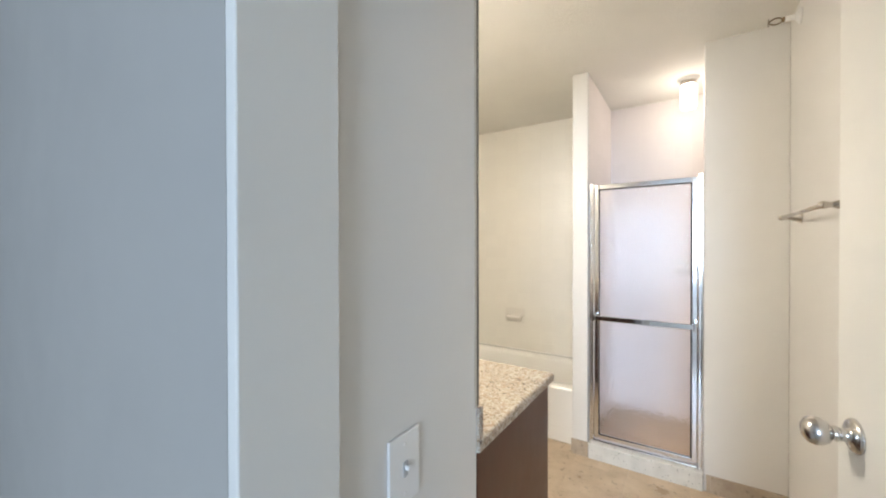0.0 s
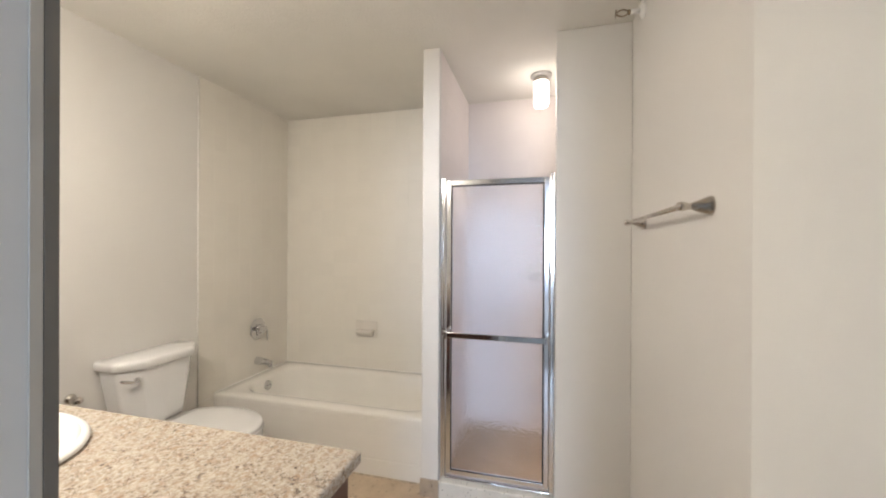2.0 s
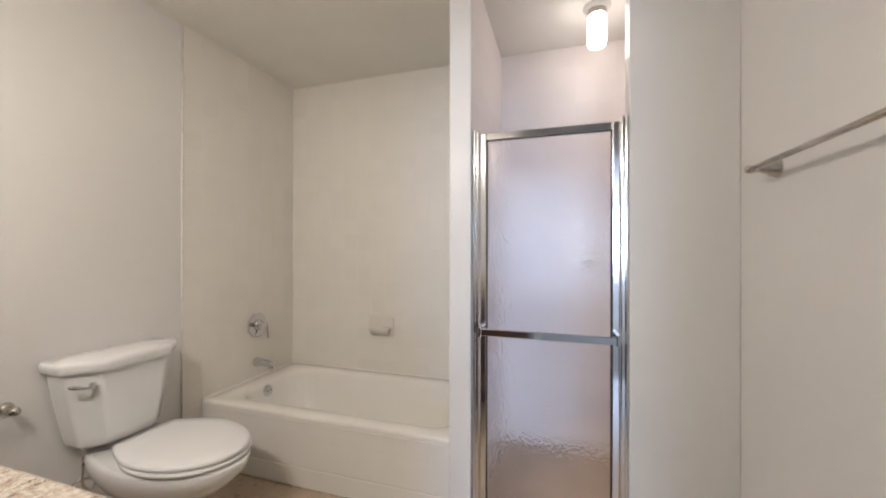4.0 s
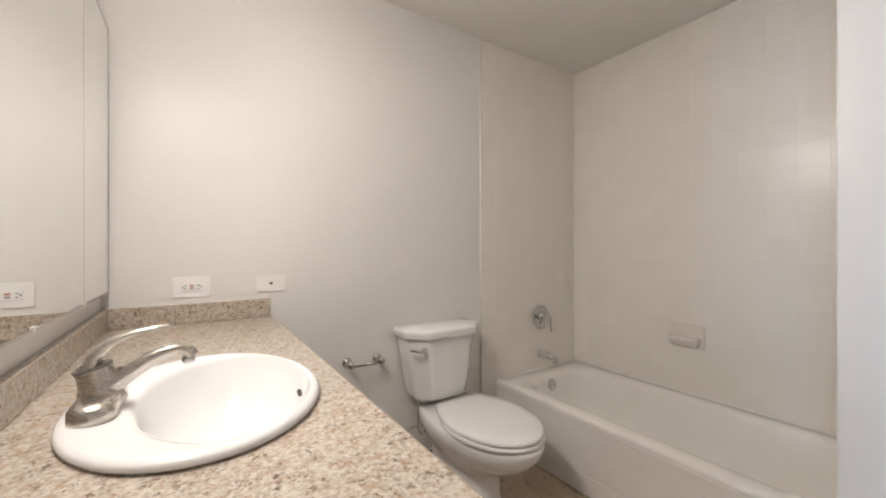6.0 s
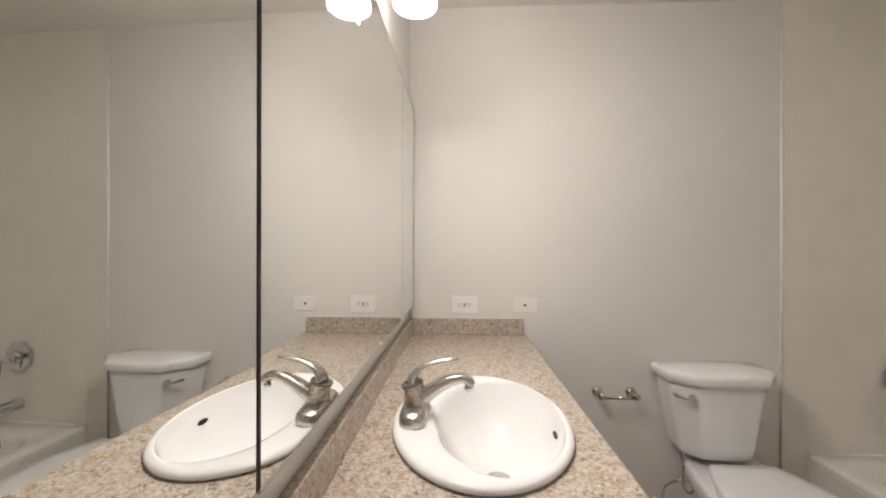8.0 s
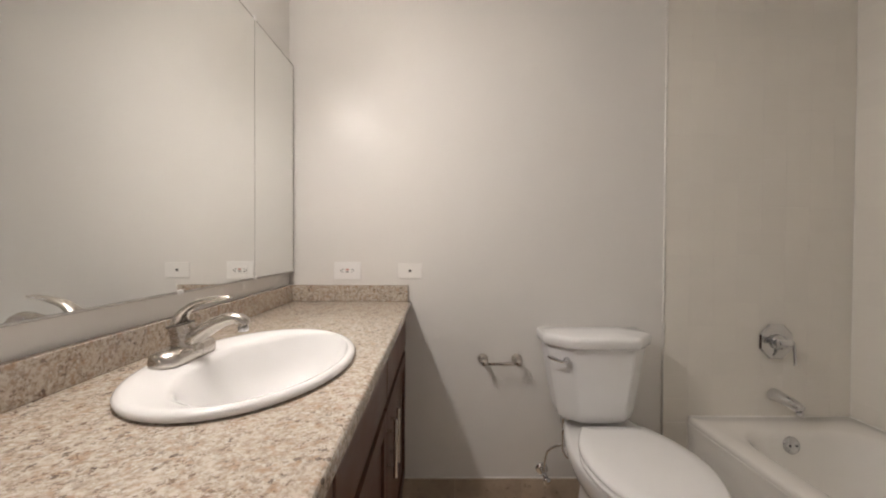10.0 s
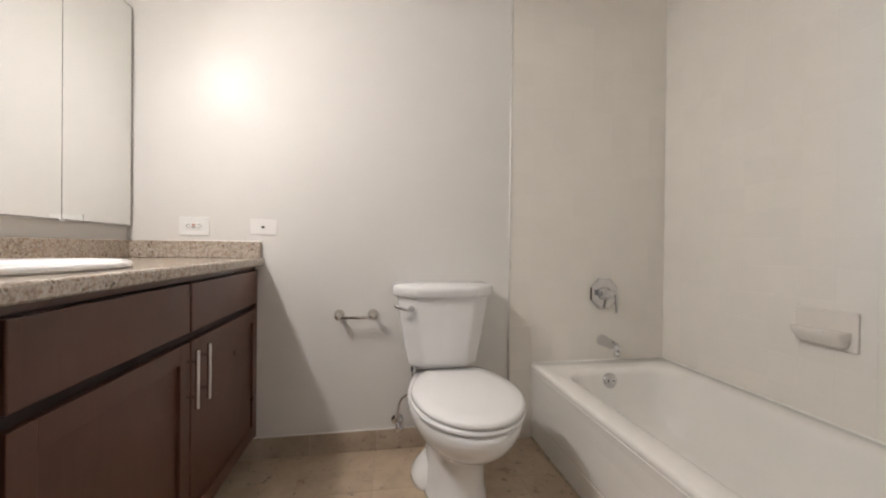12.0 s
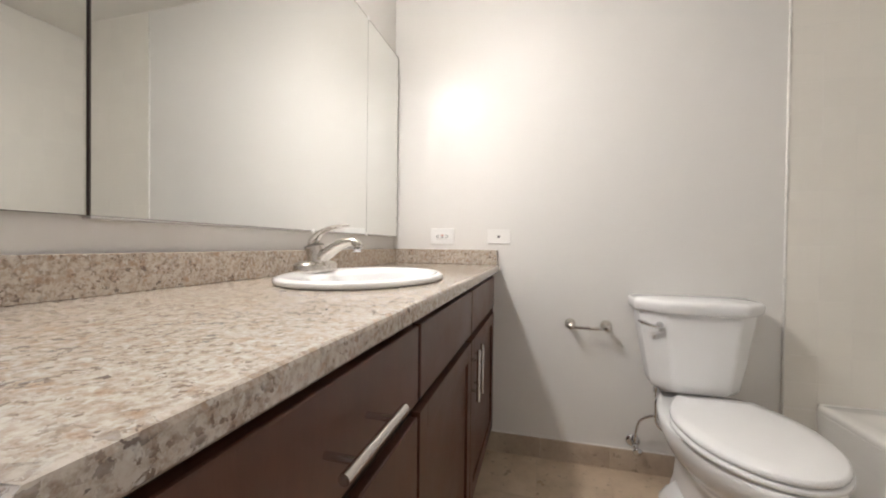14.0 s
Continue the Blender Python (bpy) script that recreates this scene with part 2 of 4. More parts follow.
def add_box(bm, lo, hi, bevel=0.0, seg=2):
    r = bmesh.ops.create_cube(bm, size=1)
    vs = r["verts"]
    for v in vs:
        v.co = Vector([lo[i] if v.co[i] < 0 else hi[i] for i in range(3)])
    if bevel:
        es = list({e for v in vs for e in v.link_edges})
        bmesh.ops.bevel(bm, geom=es, offset=bevel, segments=seg, profile=0.5, affect="EDGES")
    return bm


def box(lo, hi, bevel=0.0, seg=2):
    return add_box(bmesh.new(), lo, hi, bevel, seg)


def loft(rings, close=True, cap0=False, cap1=False, bm=None):
    bm = bm or bmesh.new()
    vr = [[bm.verts.new(p) for p in ring] for ring in rings]
    n = len(vr[0])
    for a, b in zip(vr, vr[1:]):
        for i in range(n if close else n - 1):
            j = (i + 1) % n
            bm.faces.new((a[i], a[j], b[j], b[i]))
    if cap0:
        bm.faces.new(vr[0])
    if cap1:
        bm.faces.new(vr[-1])
    return bm


def lathe(profile, origin=(0, 0, 0), axis=(0, 0, 1), n=32, bm=None):
    """Turn (radius, height) pairs about an axis; closed at both ends."""
    q = Vector((0, 0, 1)).rotation_difference(Vector(axis))
    o = Vector(origin)
    rings = [[o + q @ Vector((max(r, 1e-4) * math.cos(2 * math.pi * i / n), max(r, 1e-4) * math.sin(2 * math.pi * i / n), h)) for i in range(n)] for r, h in profile]
    return loft(rings, True, True, True, bm)


def tube(points, radii, n=14, bm=None, flat=1.0, up=(0, 0, 1)):
    """A tube through points, with its radius at each; flat squeezes it along the up side."""
    pts = [Vector(p) for p in points]
    rings = []
    for i, p in enumerate(pts):
        d = (pts[min(i + 1, len(pts) - 1)] - pts[max(i - 1, 0)]).normalized()
        side = d.cross(Vector(up))
        side = side.normalized() if side.length > 1e-4 else Vector((1, 0, 0))
        top = side.cross(d).normalized()
        r = radii[i] if isinstance(radii, (list, tuple)) else radii
        rings.append([p + side * r * math.cos(2 * math.pi * k / n) + top * r * flat * math.sin(2 * math.pi * k / n) for k in range(n)])
    return loft(rings, True, True, True, bm)


def curve_points(ctrl, n=24):
    """Catmull-Rom through control points."""
    c = [Vector(p) for p in ctrl]
    c = [c[0] * 2 - c[1]] + c + [c[-1] * 2 - c[-2]]
    out = []
    seg = len(c) - 3
    for k in range(n + 1):
        u = k / n * seg
        i = min(int(u), seg - 1)
        t = u - i
        a, b, d, e = c[i:i + 4]
        out.append(0.5 * ((2 * b) + (d - a) * t + (2 * a - 5 * b + 4 * d - e) * t * t + (3 * b - a - 3 * d + e) * t ** 3))
    return out


def round_rect(cx, cy, hx, hy, r, z, n=8):
    pts = []
    for sx, sy, a0 in ((1, 1, 0), (-1, 1, 90), (-1, -1, 180), (1, -1, 270)):
        for k in range(n):
            a = radians(a0 + 90 * k / (n - 1))
            pts.append(Vector((cx + sx * (hx - r) + r * math.cos(a), cy + sy * (hy - r) + r * math.sin(a), z)))
    return pts


def ellipse(cx, cy, hx, hy, z, angles):
    return [Vector((cx + hx * math.cos(a), cy + hy * math.sin(a), z)) for a in angles]


def structure(name, bm, material, label, category):
    return tagged(part(name, bm, material), label, category, kind="structure")


def bevel_mod(ob, width, seg=3):
    m = ob.modifiers.new("edge", "BEVEL")
    m.width, m.segments, m.limit_method = width, seg, "ANGLE"
    m.angle_limit = radians(35)
    return ob


def soft_part(ob, angle=40):
    smooth(ob.data)
    ob.data.set_sharp_from_angle(angle=radians(angle))
    return ob


# ---- the room ----
H = 2.450          # ceiling
EAST = 2.578       # face of the tiled long wall
SOUTH = -2.545     # face of the towel-bar wall
SWITCH = -1.730    # face of the wall with the switch
PART_N, PART_S = -1.492, -1.589
FRONT = 1.752      # face of the partition end and of the shower front
SH_L, SH_R = -1.593, -2.196

floor_slab = structure("floor", box((-0.54, -2.7, -0.12), (2.75, 0.12, -0.004)), FLOOR_JOINT, "beige stone-look tile bathroom floor", "floor")
wall_north = structure("wall_north", box((-0.12, 0.0, -0.1), (2.70, 0.12, H)), PAINT, "warm off-white semi-gloss painted bathroom wall", "wall")
wall_west = structure("wall_west", box((-0.12, SWITCH + 0.002, -0.1), (0.0, 0.0, H)), PAINT, "off-white painted wall behind the vanity mirror", "wall")
wall_switch = structure("wall_switch", box((-0.41, SWITCH, -0.1), (0.0, SWITCH + 0.12, H)), PAINT, "off-white painted wall return beside the doorway", "wall")
wall_south = structure("wall_south", box((-0.54, SOUTH - 0.12, -0.1), (2.70, SOUTH, H)), PAINT, "off-white painted wall behind the towel bar", "wall")
wall_east = structure("wall_east", box((EAST + 0.0008, SOUTH, -0.1), (2.70, 0.0, H)), GROUT, "white square tile wall behind the bathtub", "wall")
partition = structure("wall_partition", box((FRONT, PART_S, -0.1), (EAST + 0.008, PART_N, H), 0.006, 3), PAINT, "full-height painted partition between bathtub and shower", "wall")
bm = box((FRONT, SOUTH, -0.1), (FRONT + 0.11, SH_R, H), 0.005, 3)
wall_shower = structure("wall_shower_front", bm, PAINT, "painted wall beside the shower door", "wall")
ceiling = structure("ceiling", box((-0.54, -2.7, H), (2.75, 0.12, H + 0.1)), CEILING, "white stippled bathroom ceiling", "ceiling")

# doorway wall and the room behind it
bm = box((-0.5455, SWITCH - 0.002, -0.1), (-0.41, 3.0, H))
wall_door = structure("wall_doorway", bm, HALL_PAINT_DARKENED, "painted wall beside the bathroom doorway, grey darkened to offset the daylight", "wall")
structure("wall_doorway_south", box((-0.5455, -5.0, -0.1), (-0.41, -2.541, H)), HALL_PAINT_DARKENED, "painted wall past the doorway, grey darkened to offset the daylight", "wall")
structure("wall_doorway_head", box((-0.5455, -2.541, 2.06), (-0.41, SWITCH - 0.002, H)), HALL_PAINT_DARKENED, "painted wall over the doorway, grey darkened to offset the daylight", "wall")
structure("hall_floor", box((-6.3, -5.0, -0.12), (-0.54, 3.0, -0.002)), varied("hall_carpet", (0.42, 0.38, 0.33), 0.95, 0.08, 8, 500, 0.5), "beige carpet of the adjoining bedroom", "floor")
structure("hall_ceiling", box((-6.3, -5.0, H), (-0.54, 3.0, H + 0.1)), CEILING, "white ceiling of the adjoining bedroom", "ceiling")
structure("hall_wall_north", box((-6.3, 3.0, -0.1), (-0.41, 3.1, H)), HALL_PAINT_DARKENED, "bedroom wall, grey darkened to offset the daylight", "wall")
structure("hall_wall_south", box((-6.3, -5.1, -0.1), (-0.41, -5.0, H)), HALL_PAINT_DARKENED, "bedroom wall, grey darkened to offset the daylight", "wall")
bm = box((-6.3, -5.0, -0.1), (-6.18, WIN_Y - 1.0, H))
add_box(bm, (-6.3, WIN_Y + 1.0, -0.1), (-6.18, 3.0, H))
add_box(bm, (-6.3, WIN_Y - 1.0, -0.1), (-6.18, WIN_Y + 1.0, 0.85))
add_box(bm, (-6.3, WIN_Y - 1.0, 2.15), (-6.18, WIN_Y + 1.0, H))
structure("hall_wall_west", bm, HALL_PAINT_DARKENED, "bedroom wall with a window opening, grey darkened to offset the daylight", "wall")
win = thing("window_1", "white framed bedroom window lit by daylight", "window", (-6.23, WIN_Y, 0.85), kind="structure")
bm = bmesh.new()
for lo, hi in (((-0.03, -1.0, 0), (0.03, -0.94, 1.3)), ((-0.03, 0.94, 0), (0.03, 1.0, 1.3)), ((-0.03, -0.94, 0), (0.03, 0.94, 0.06)), ((-0.03, -0.94, 1.24), (0.03, 0.94, 1.3)), ((-0.025, -0.03, 0.06), (0.025, 0.03, 1.24))):
    add_box(bm, lo, hi, 0.004, 1)
part("window_frame", bm, TRIM, win)

# door frame: jamb, stop and casing
jamb = thing("door_frame_1", "white painted door frame of the bathroom doorway", "door frame", (-0.47, SWITCH, 0), kind="structure")
part("jamb", box((-0.0762, -0.022, 0), (0.058, -0.0025, 2.05), 0.0025, 2), TRIM, jamb)
part("head_jamb", box((-0.065, -0.7915, 2.03), (0.065, -0.0225, 2.05), 0.003, 2), TRIM, jamb)
part("jamb", box((-0.065, -0.810, 0), (0.065, -0.792, 2.05), 0.003, 2), TRIM, jamb)

# open door, swung back almost to the towel-bar wall
door = thing("door_1", "cream painted flush door standing open against the wall", "door", (-0.402, -2.514, 0), kind="structure")
door.rotation_euler = (0, 0, radians(9.3))
part("door_leaf", box((0.0, -0.035, 0.012), (0.768, 0.0, 2.03), 0.003, 2), DOOR_PAINT, door)
for hz in (0.22, 1.05, 1.82):
    bm = lathe([(0.006, -0.045), (0.006, 0.045)], (-0.002, 0.005, hz), n=12)
    part("hinge", bm, NICKEL, door, rounded=True)
knob = part("knob", lathe([(0.0, 0.0), (0.033, 0.0), (0.033, 0.003), (0.029, 0.007), (0.016, 0.010), (0.0125, 0.013), (0.0125, 0.026), (0.015, 0.029), (0.0125, 0.032), (0.013, 0.036), (0.021, 0.042), (0.0265, 0.052), (0.027, 0.062), (0.0235, 0.072), (0.014, 0.079), (0.0, 0.081)], (0.704, 0.0004, 0.976), (0, 1, 0), 40), STEEL, door, "satin nickel round door knob", True)

# skirting of the same stone
sk = thing("baseboard", "beige stone tile skirting along the walls", "skirting", (0, 0, 0), kind="structure")


def skirt_run(a, b, y0, y1, along_x=True, h=0.094, piece=0.305):
    p = a
    while p < b - 1e-3:
        q = min(p + piece, b)
        lo, hi = ((p + 0.0004, y0, 0.0), (q - 0.0004, y1, h)) if along_x else ((y0, p + 0.0004, 0.0), (y1, q - 0.0004, h))
        part("tile", box(lo, hi, 0.0007, 1), SKIRT, sk)
        p = q


skirt_run(0.45, 1.700, -0.012, -0.0005)
skirt_run(0.66, FRONT - 0.002, SOUTH + 0.0005, SOUTH + 0.012)
skirt_run(SOUTH + 0.013, SH_R - 0.012, FRONT - 0.012, FRONT - 0.0005, False)
skirt_run(PART_S - 0.004, PART_N + 0.004, FRONT - 0.012, FRONT - 0.0005, False)
part("caulk_line", box((0.45, -0.008, 0.0945), (1.700, -0.0005, 0.0975)), CAULK, sk)

# ---- bathtub ----
TUB_X0, TUB_X1, TUB_Y0, TUB_Y1, RIM = 1.822, EAST - 0.002, PART_N + 0.002, -0.0048, 0.380
tub = thing("bathtub", "cream enamelled alcove bathtub between tiled walls", "bathtub", ((TUB_X0 + TUB_X1) / 2, (TUB_Y0 + TUB_Y1) / 2, 0))
hx, hy = (TUB_X1 - TUB_X0) / 2, (TUB_Y1 - TUB_Y0) / 2
rings = [round_rect(0, 0, hx - 0.004, hy, 0.004, RIM - 0.035),
         round_rect(0, 0, hx, hy, 0.004, RIM - 0.018),
         round_rect(0, 0, hx - 0.002, hy - 0.002, 0.006, RIM - 0.006),
         round_rect(0, 0, hx - 0.010, hy - 0.008, 0.010, RIM),
         round_rect(0.005, -0.052, hx - 0.085, hy - 0.058, 0.15, RIM - 0.002),
         round_rect(0.005, -0.052, hx - 0.098, hy - 0.071, 0.15, RIM - 0.010),
         round_rect(0.005, -0.052, hx - 0.108, hy - 0.083, 0.15, RIM - 0.035),
         round_rect(0.005, -0.052, hx - 0.130, hy - 0.108, 0.14, RIM - 0.16),
         round_rect(0.005, -0.052, hx - 0.150, hy - 0.145, 0.13, 0.13),
         round_rect(0.005, -0.052, hx - 0.180, hy - 0.20, 0.11, 0.085),
         round_rect(0.005, -0.052, hx - 0.26, hy - 0.34, 0.06, 0.075)]
part("basin", loft(rings, True, False, True), ENAMEL, tub, rounded=True)
# apron in profile, drawn along the tub
prof = [(-hx + 0.0005, RIM - 0.03), (-hx + 0.004, RIM - 0.06), (-hx + 0.009, 0.25), (-hx + 0.0115, 0.112), (-hx + 0.0135, 0.106), (-hx + 0.0115, 0.099), (-hx + 0.013, 0.0), (-hx + 0.06, 0.0), (-hx + 0.06, RIM - 0.03)]
part("apron", loft([[Vector((x, y, z)) for x, z in prof] for y in (-hy, hy)], True, True, True), ENAMEL, tub)
part("floor_caulk", box((-hx + 0.004, -hy, 0.0), (-hx + 0.0155, hy, 0.006), 0.002, 1), PATINA, tub, "brown-stained caulk line")
part("wall_caulk", tube([(hx - 0.003, -hy, RIM - 0.001), (hx - 0.003, hy, RIM - 0.001)], 0.006, 12), CAULK, tub, "white caulk bead", True)
part("wall_caulk", tube([(-hx + 0.006, hy - 0.003, RIM - 0.001), (hx, hy - 0.003, RIM - 0.001)], 0.006, 12), CAULK, tub, "white caulk bead", True)
ov = part("overflow_plate", lathe([(0.0, 0.0), (0.036, 0.0), (0.036, 0.003), (0.031, 0.008), (0.012, 0.011), (0.0, 0.011)], (2.172 - tub.location.x, hy - 0.140, 0.322), (0, -1, 0.16), 32), CHROME, tub, "chrome overflow plate", True)
for sx in (-0.014, 0.014):
    part("screw", lathe([(0.0, 0), (0.004, 0), (0.004, 0.002), (0, 0.003)], (2.172 + sx - tub.location.x, hy - 0.1505, 0.324), (0, -1, 0.16), 10), DARK, ov)
part("drain", lathe([(0.0, 0), (0.026, 0), (0.026, 0.003), (0.018, 0.005), (0, 0.005)], (0.02, hy - 0.45, 0.0745), n=24), CHROME, tub, rounded=True)

# ---- tub fittings on the end wall ----
val = thing("shower_valve", "chrome tub valve with lever on an octagonal plate", "valve", (2.218, -0.012, 0.729))
rings = []
for r, d in ((0.084, 0.0), (0.084, 0.004), (0.078, 0.009), (0.052, 0.012)):
    rings.append([Vector((r * math.cos(radians(22.5 + 45 * k)) * 0.98, -d, r * math.sin(radians(22.5 + 45 * k)) * 1.02)) for k in range(8)])
part("escutcheon", loft(rings, True, True, True), CHROME, val)
part("hub", lathe([(0.0, 0.0), (0.036, 0.0), (0.034, 0.012), (0.024, 0.020), (0.020, 0.036), (0, 0.036)], (0, -0.010, 0), (0, -1, 0), 28), CHROME, val, rounded=True)
part("barrel", lathe([(0.0, 0.0), (0.017, 0.0), (0.0185, 0.003), (0.0185, 0.052), (0.015, 0.062), (0, 0.062)], (-0.040, -0.052, 0.004), (1, 0, 0), 24), CHROME, val, "chrome handle barrel", True)
part("lever", tube(curve_points([(0.020, -0.054, 0.010), (0.030, -0.056, 0.006), (0.034, -0.058, -0.020), (0.035, -0.062, -0.092)], 18), [0.010] * 5 + [0.0075] * 14, 12, None, 0.7, (0, 1, 0)), CHROME, val, rounded=True)

sp = thing("tub_spout", "chrome bathtub spout on the tiled wall", "spout", (2.214, -0.012, 0.481))
part("spout_body", tube(curve_points([(0, 0, 0.004), (0.0, -0.03, 0.004), (0.004, -0.08, -0.001), (0.008, -0.125, -0.012)], 14), [0.030, 0.030, 0.0295, 0.029, 0.028, 0.027, 0.026, 0.0255, 0.025, 0.0245, 0.024, 0.023, 0.022, 0.021, 0.018], 20), CHROME, sp, rounded=True)
part("nozzle", lathe([(0, 0), (0.015, 0), (0.016, 0.012), (0.015, 0.02), (0, 0.02)], (0.008, -0.117, -0.046), n=20), CHROME, sp, rounded=True)


def soap_dish(where, wy, wz, name_label):
    ob = thing("soap_dish", name_label, "soap dish", where)
    hy2, hz2 = wy / 2, wz / 2
    part("back_plate", box((-0.010, -hy2, -hz2), (0.0, hy2, hz2), 0.004, 3), SOAP, ob)
    def level(x, w, z, back=-0.0102):
        return [Vector(p) for p in ((back, -w, z), (x + 0.012, -w, z), (x + 0.003, -w + 0.006, z), (x, -w + 0.020, z), (x, w - 0.020, z), (x + 0.003, w - 0.006, z), (x + 0.012, w, z), (back, w, z))]
    rings = [level(-0.030, hy2 * 0.66, -hz2 * 0.84), level(-0.044, hy2 * 0.72, -hz2 * 0.72), level(-0.060, hy2 * 0.80, -hz2 * 0.30), level(-0.064, hy2 * 0.83, -hz2 * 0.08), level(-0.062, hy2 * 0.82, -hz2 * 0.02),
             level(-0.057, hy2 * 0.78, -hz2 * 0.04, -0.016), level(-0.050, hy2 * 0.70, -hz2 * 0.22, -0.020), level(-0.040, hy2 * 0.60, -hz2 * 0.26, -0.026)]
    soft_part(part("tray", loft(rings, True, True, True), SOAP, ob), 60)
    return ob


soap_dish((EAST - 0.001, -0.755, 0.698), 0.185, 0.130, "cream ceramic soap dish set in the tub tile")
soap_dish((EAST - 0.001, -2.105, 1.19), 0.15, 0.11, "white ceramic soap dish inside the shower")

# ---- toilet ----
TX = 1.353
toilet = thing("toilet", "white two-piece toilet with closed lid", "toilet", (TX, 0, 0))


def egg(yb, yf, wb, wm, z, n=40, split=0.45, front=2.0):
    """Outline of bowl and seat: blunt behind, rounded in front."""
    pts = []
    half = []
    for k in range(n // 2 + 1):
        u = 0.5 - 0.5 * math.cos(math.pi * k / (n // 2))
        y = yb + (yf - yb) * u
        if u < split:
            w = wb + (wm - wb) * math.sin(math.pi / 2 * u / split) ** 0.9
        else:
            w = wm * max(0.0, 1 - ((u - split) / (1 - split)) ** front) ** 0.5
        half.append((w, y))
    for w, y in half:
        pts.append(Vector((w, y, z)))
    for w, y in reversed(half[:-1]):
        pts.append(Vector((-w, y, z)))
    return pts


BO = 0.032
rings = [egg(-0.10, -0.520, 0.105, 0.118, 0.0), egg(-0.10, -0.520, 0.105, 0.118, 0.018), egg(-0.11, -0.512, 0.097, 0.111, 0.028),
         egg(-0.12, -0.490, 0.092, 0.106, 0.08), egg(-0.12, -0.480, 0.092, 0.106, 0.14), egg(-0.12, -0.490, 0.095, 0.110, 0.185), egg(-0.11, -0.535, 0.10, 0.128, 0.220),
         egg(-0.09, -0.602, 0.115, 0.157, 0.255), egg(-0.07, -0.655, 0.13, 0.182, 0.295), egg(-0.05, -0.695, 0.14, 0.198, 0.340),
         egg(-0.05, -0.706, 0.14, 0.201, 0.375), egg(-0.055, -0.702, 0.135, 0.196, 0.387), egg(-0.06, -0.69, 0.13, 0.186, 0.390)]
rings = [[Vector((p.x * 1.04 + BO * min(1, 0.4 + p.z / 0.3), p.y * 1.04, p.z)) for p in r] for r in rings]
part("bowl", loft(rings, True, True, True), PORCELAIN, toilet, rounded=True)
for s in (-1, 1):
    foot = [ellipse(s * 0.105, -0.24, 0.045, 0.10, z, [2 * math.pi * k / 24 for k in range(24)]) for z in (0.0, 0.02)] + [ellipse(s * 0.095, -0.24, 0.035, 0.085, 0.05, [2 * math.pi * k / 24 for k in range(24)]), ellipse(s * 0.08, -0.24, 0.02, 0.06, 0.085, [2 * math.pi * k / 24 for k in range(24)])]
    part("foot", loft(foot, True, True, True), PORCELAIN, toilet, rounded=True)
rings = [egg(-0.215, -0.690, 0.10, 0.192, 0.393), egg(-0.212, -0.697, 0.105, 0.197, 0.398), egg(-0.212, -0.697, 0.105, 0.197, 0.407), egg(-0.215, -0.690, 0.10, 0.192, 0.411)]
rings = [[Vector((p.x * 1.05 + BO, -0.21 + (p.y + 0.21) * 1.065, p.z)) for p in r] for r in rings]
part("seat", loft(rings, True, True, True), SEAT, toilet, rounded=True)
rings = [egg(-0.208, -0.688, 0.118, 0.190, 0.4135), egg(-0.206, -0.694, 0.121, 0.194, 0.418), egg(-0.207, -0.693, 0.121, 0.193, 0.428), egg(-0.212, -0.684, 0.114, 0.185, 0.434), egg(-0.25, -0.63, 0.08, 0.148, 0.437), egg(-0.33, -0.53, 0.04, 0.08, 0.4385)]
rings = [[Vector((p.x * 1.05 + BO, -0.21 + (p.y + 0.21) * 1.065, p.z)) for p in r] for r in rings]
part("lid", loft(rings, True, True, True), SEAT, toilet, "closed white seat lid", True)
for s in (-1, 1):
    part("hinge", lathe([(0.0, 0), (0.016, 0), (0.016, 0.014), (0.012, 0.020), (0, 0.021)], (s * 0.075 + BO, -0.185, 0.390), n=18), SEAT, toilet, rounded=True)


def tank_ring(hw, yb, yf, z, cham=0.6):
    xs = hw * cham
    pts = [Vector(p) for p in ((hw, yb, z), (hw, yf + (yb - yf) * 0.44, z), (xs, yf + 0.006, z), (0, yf, z), (-xs, yf + 0.006, z), (-hw, yf + (yb - yf) * 0.44, z), (-hw, yb, z))]
    out = [pts[0]]
    for a, b, c in zip(pts, pts[1:], pts[2:]):      # a soft turn at each corner
        p = b + (a - b).normalized() * min(0.013, 0.4 * (a - b).length)
        q = b + (c - b).normalized() * min(0.013, 0.4 * (c - b).length)
        for u in (0.0, 0.2, 0.4, 0.6, 0.8, 1.0):
            out.append(p * (1 - u) ** 2 + b * 2 * u * (1 - u) + q * u * u)
    return out + [pts[-1]]


rings = [tank_ring(0.130, -0.05, -0.165, 0.424), tank_ring(0.150, -0.04, -0.178, 0.430), tank_ring(0.160, -0.03, -0.186, 0.442), tank_ring(0.165, -0.025, -0.19, 0.47), tank_ring(0.182, -0.022, -0.196, 0.56), tank_ring(0.205, -0.018, -0.204, 0.70), tank_ring(0.211, -0.018, -0.207, 0.742)]
tank = soft_part(part("tank", loft(rings, True, True, True), PORCELAIN, toilet))
rings = [tank_ring(hw, yb, yf, z) for hw, yb, yf, z in ((0.217, -0.014, -0.214, 0.742), (0.224, -0.011, -0.220, 0.744), (0.228, -0.010, -0.224, 0.750), (0.231, -0.010, -0.227, 0.774), (0.230, -0.0105, -0.226, 0.781), (0.226, -0.012, -0.222, 0.787), (0.219, -0.014, -0.215, 0.7915), (0.211, -0.018, -0.206, 0.794), (0.12, -0.05, -0.16, 0.800))]
soft_part(part("tank_lid", loft(rings, True, True, True), PORCELAIN, toilet), 50)
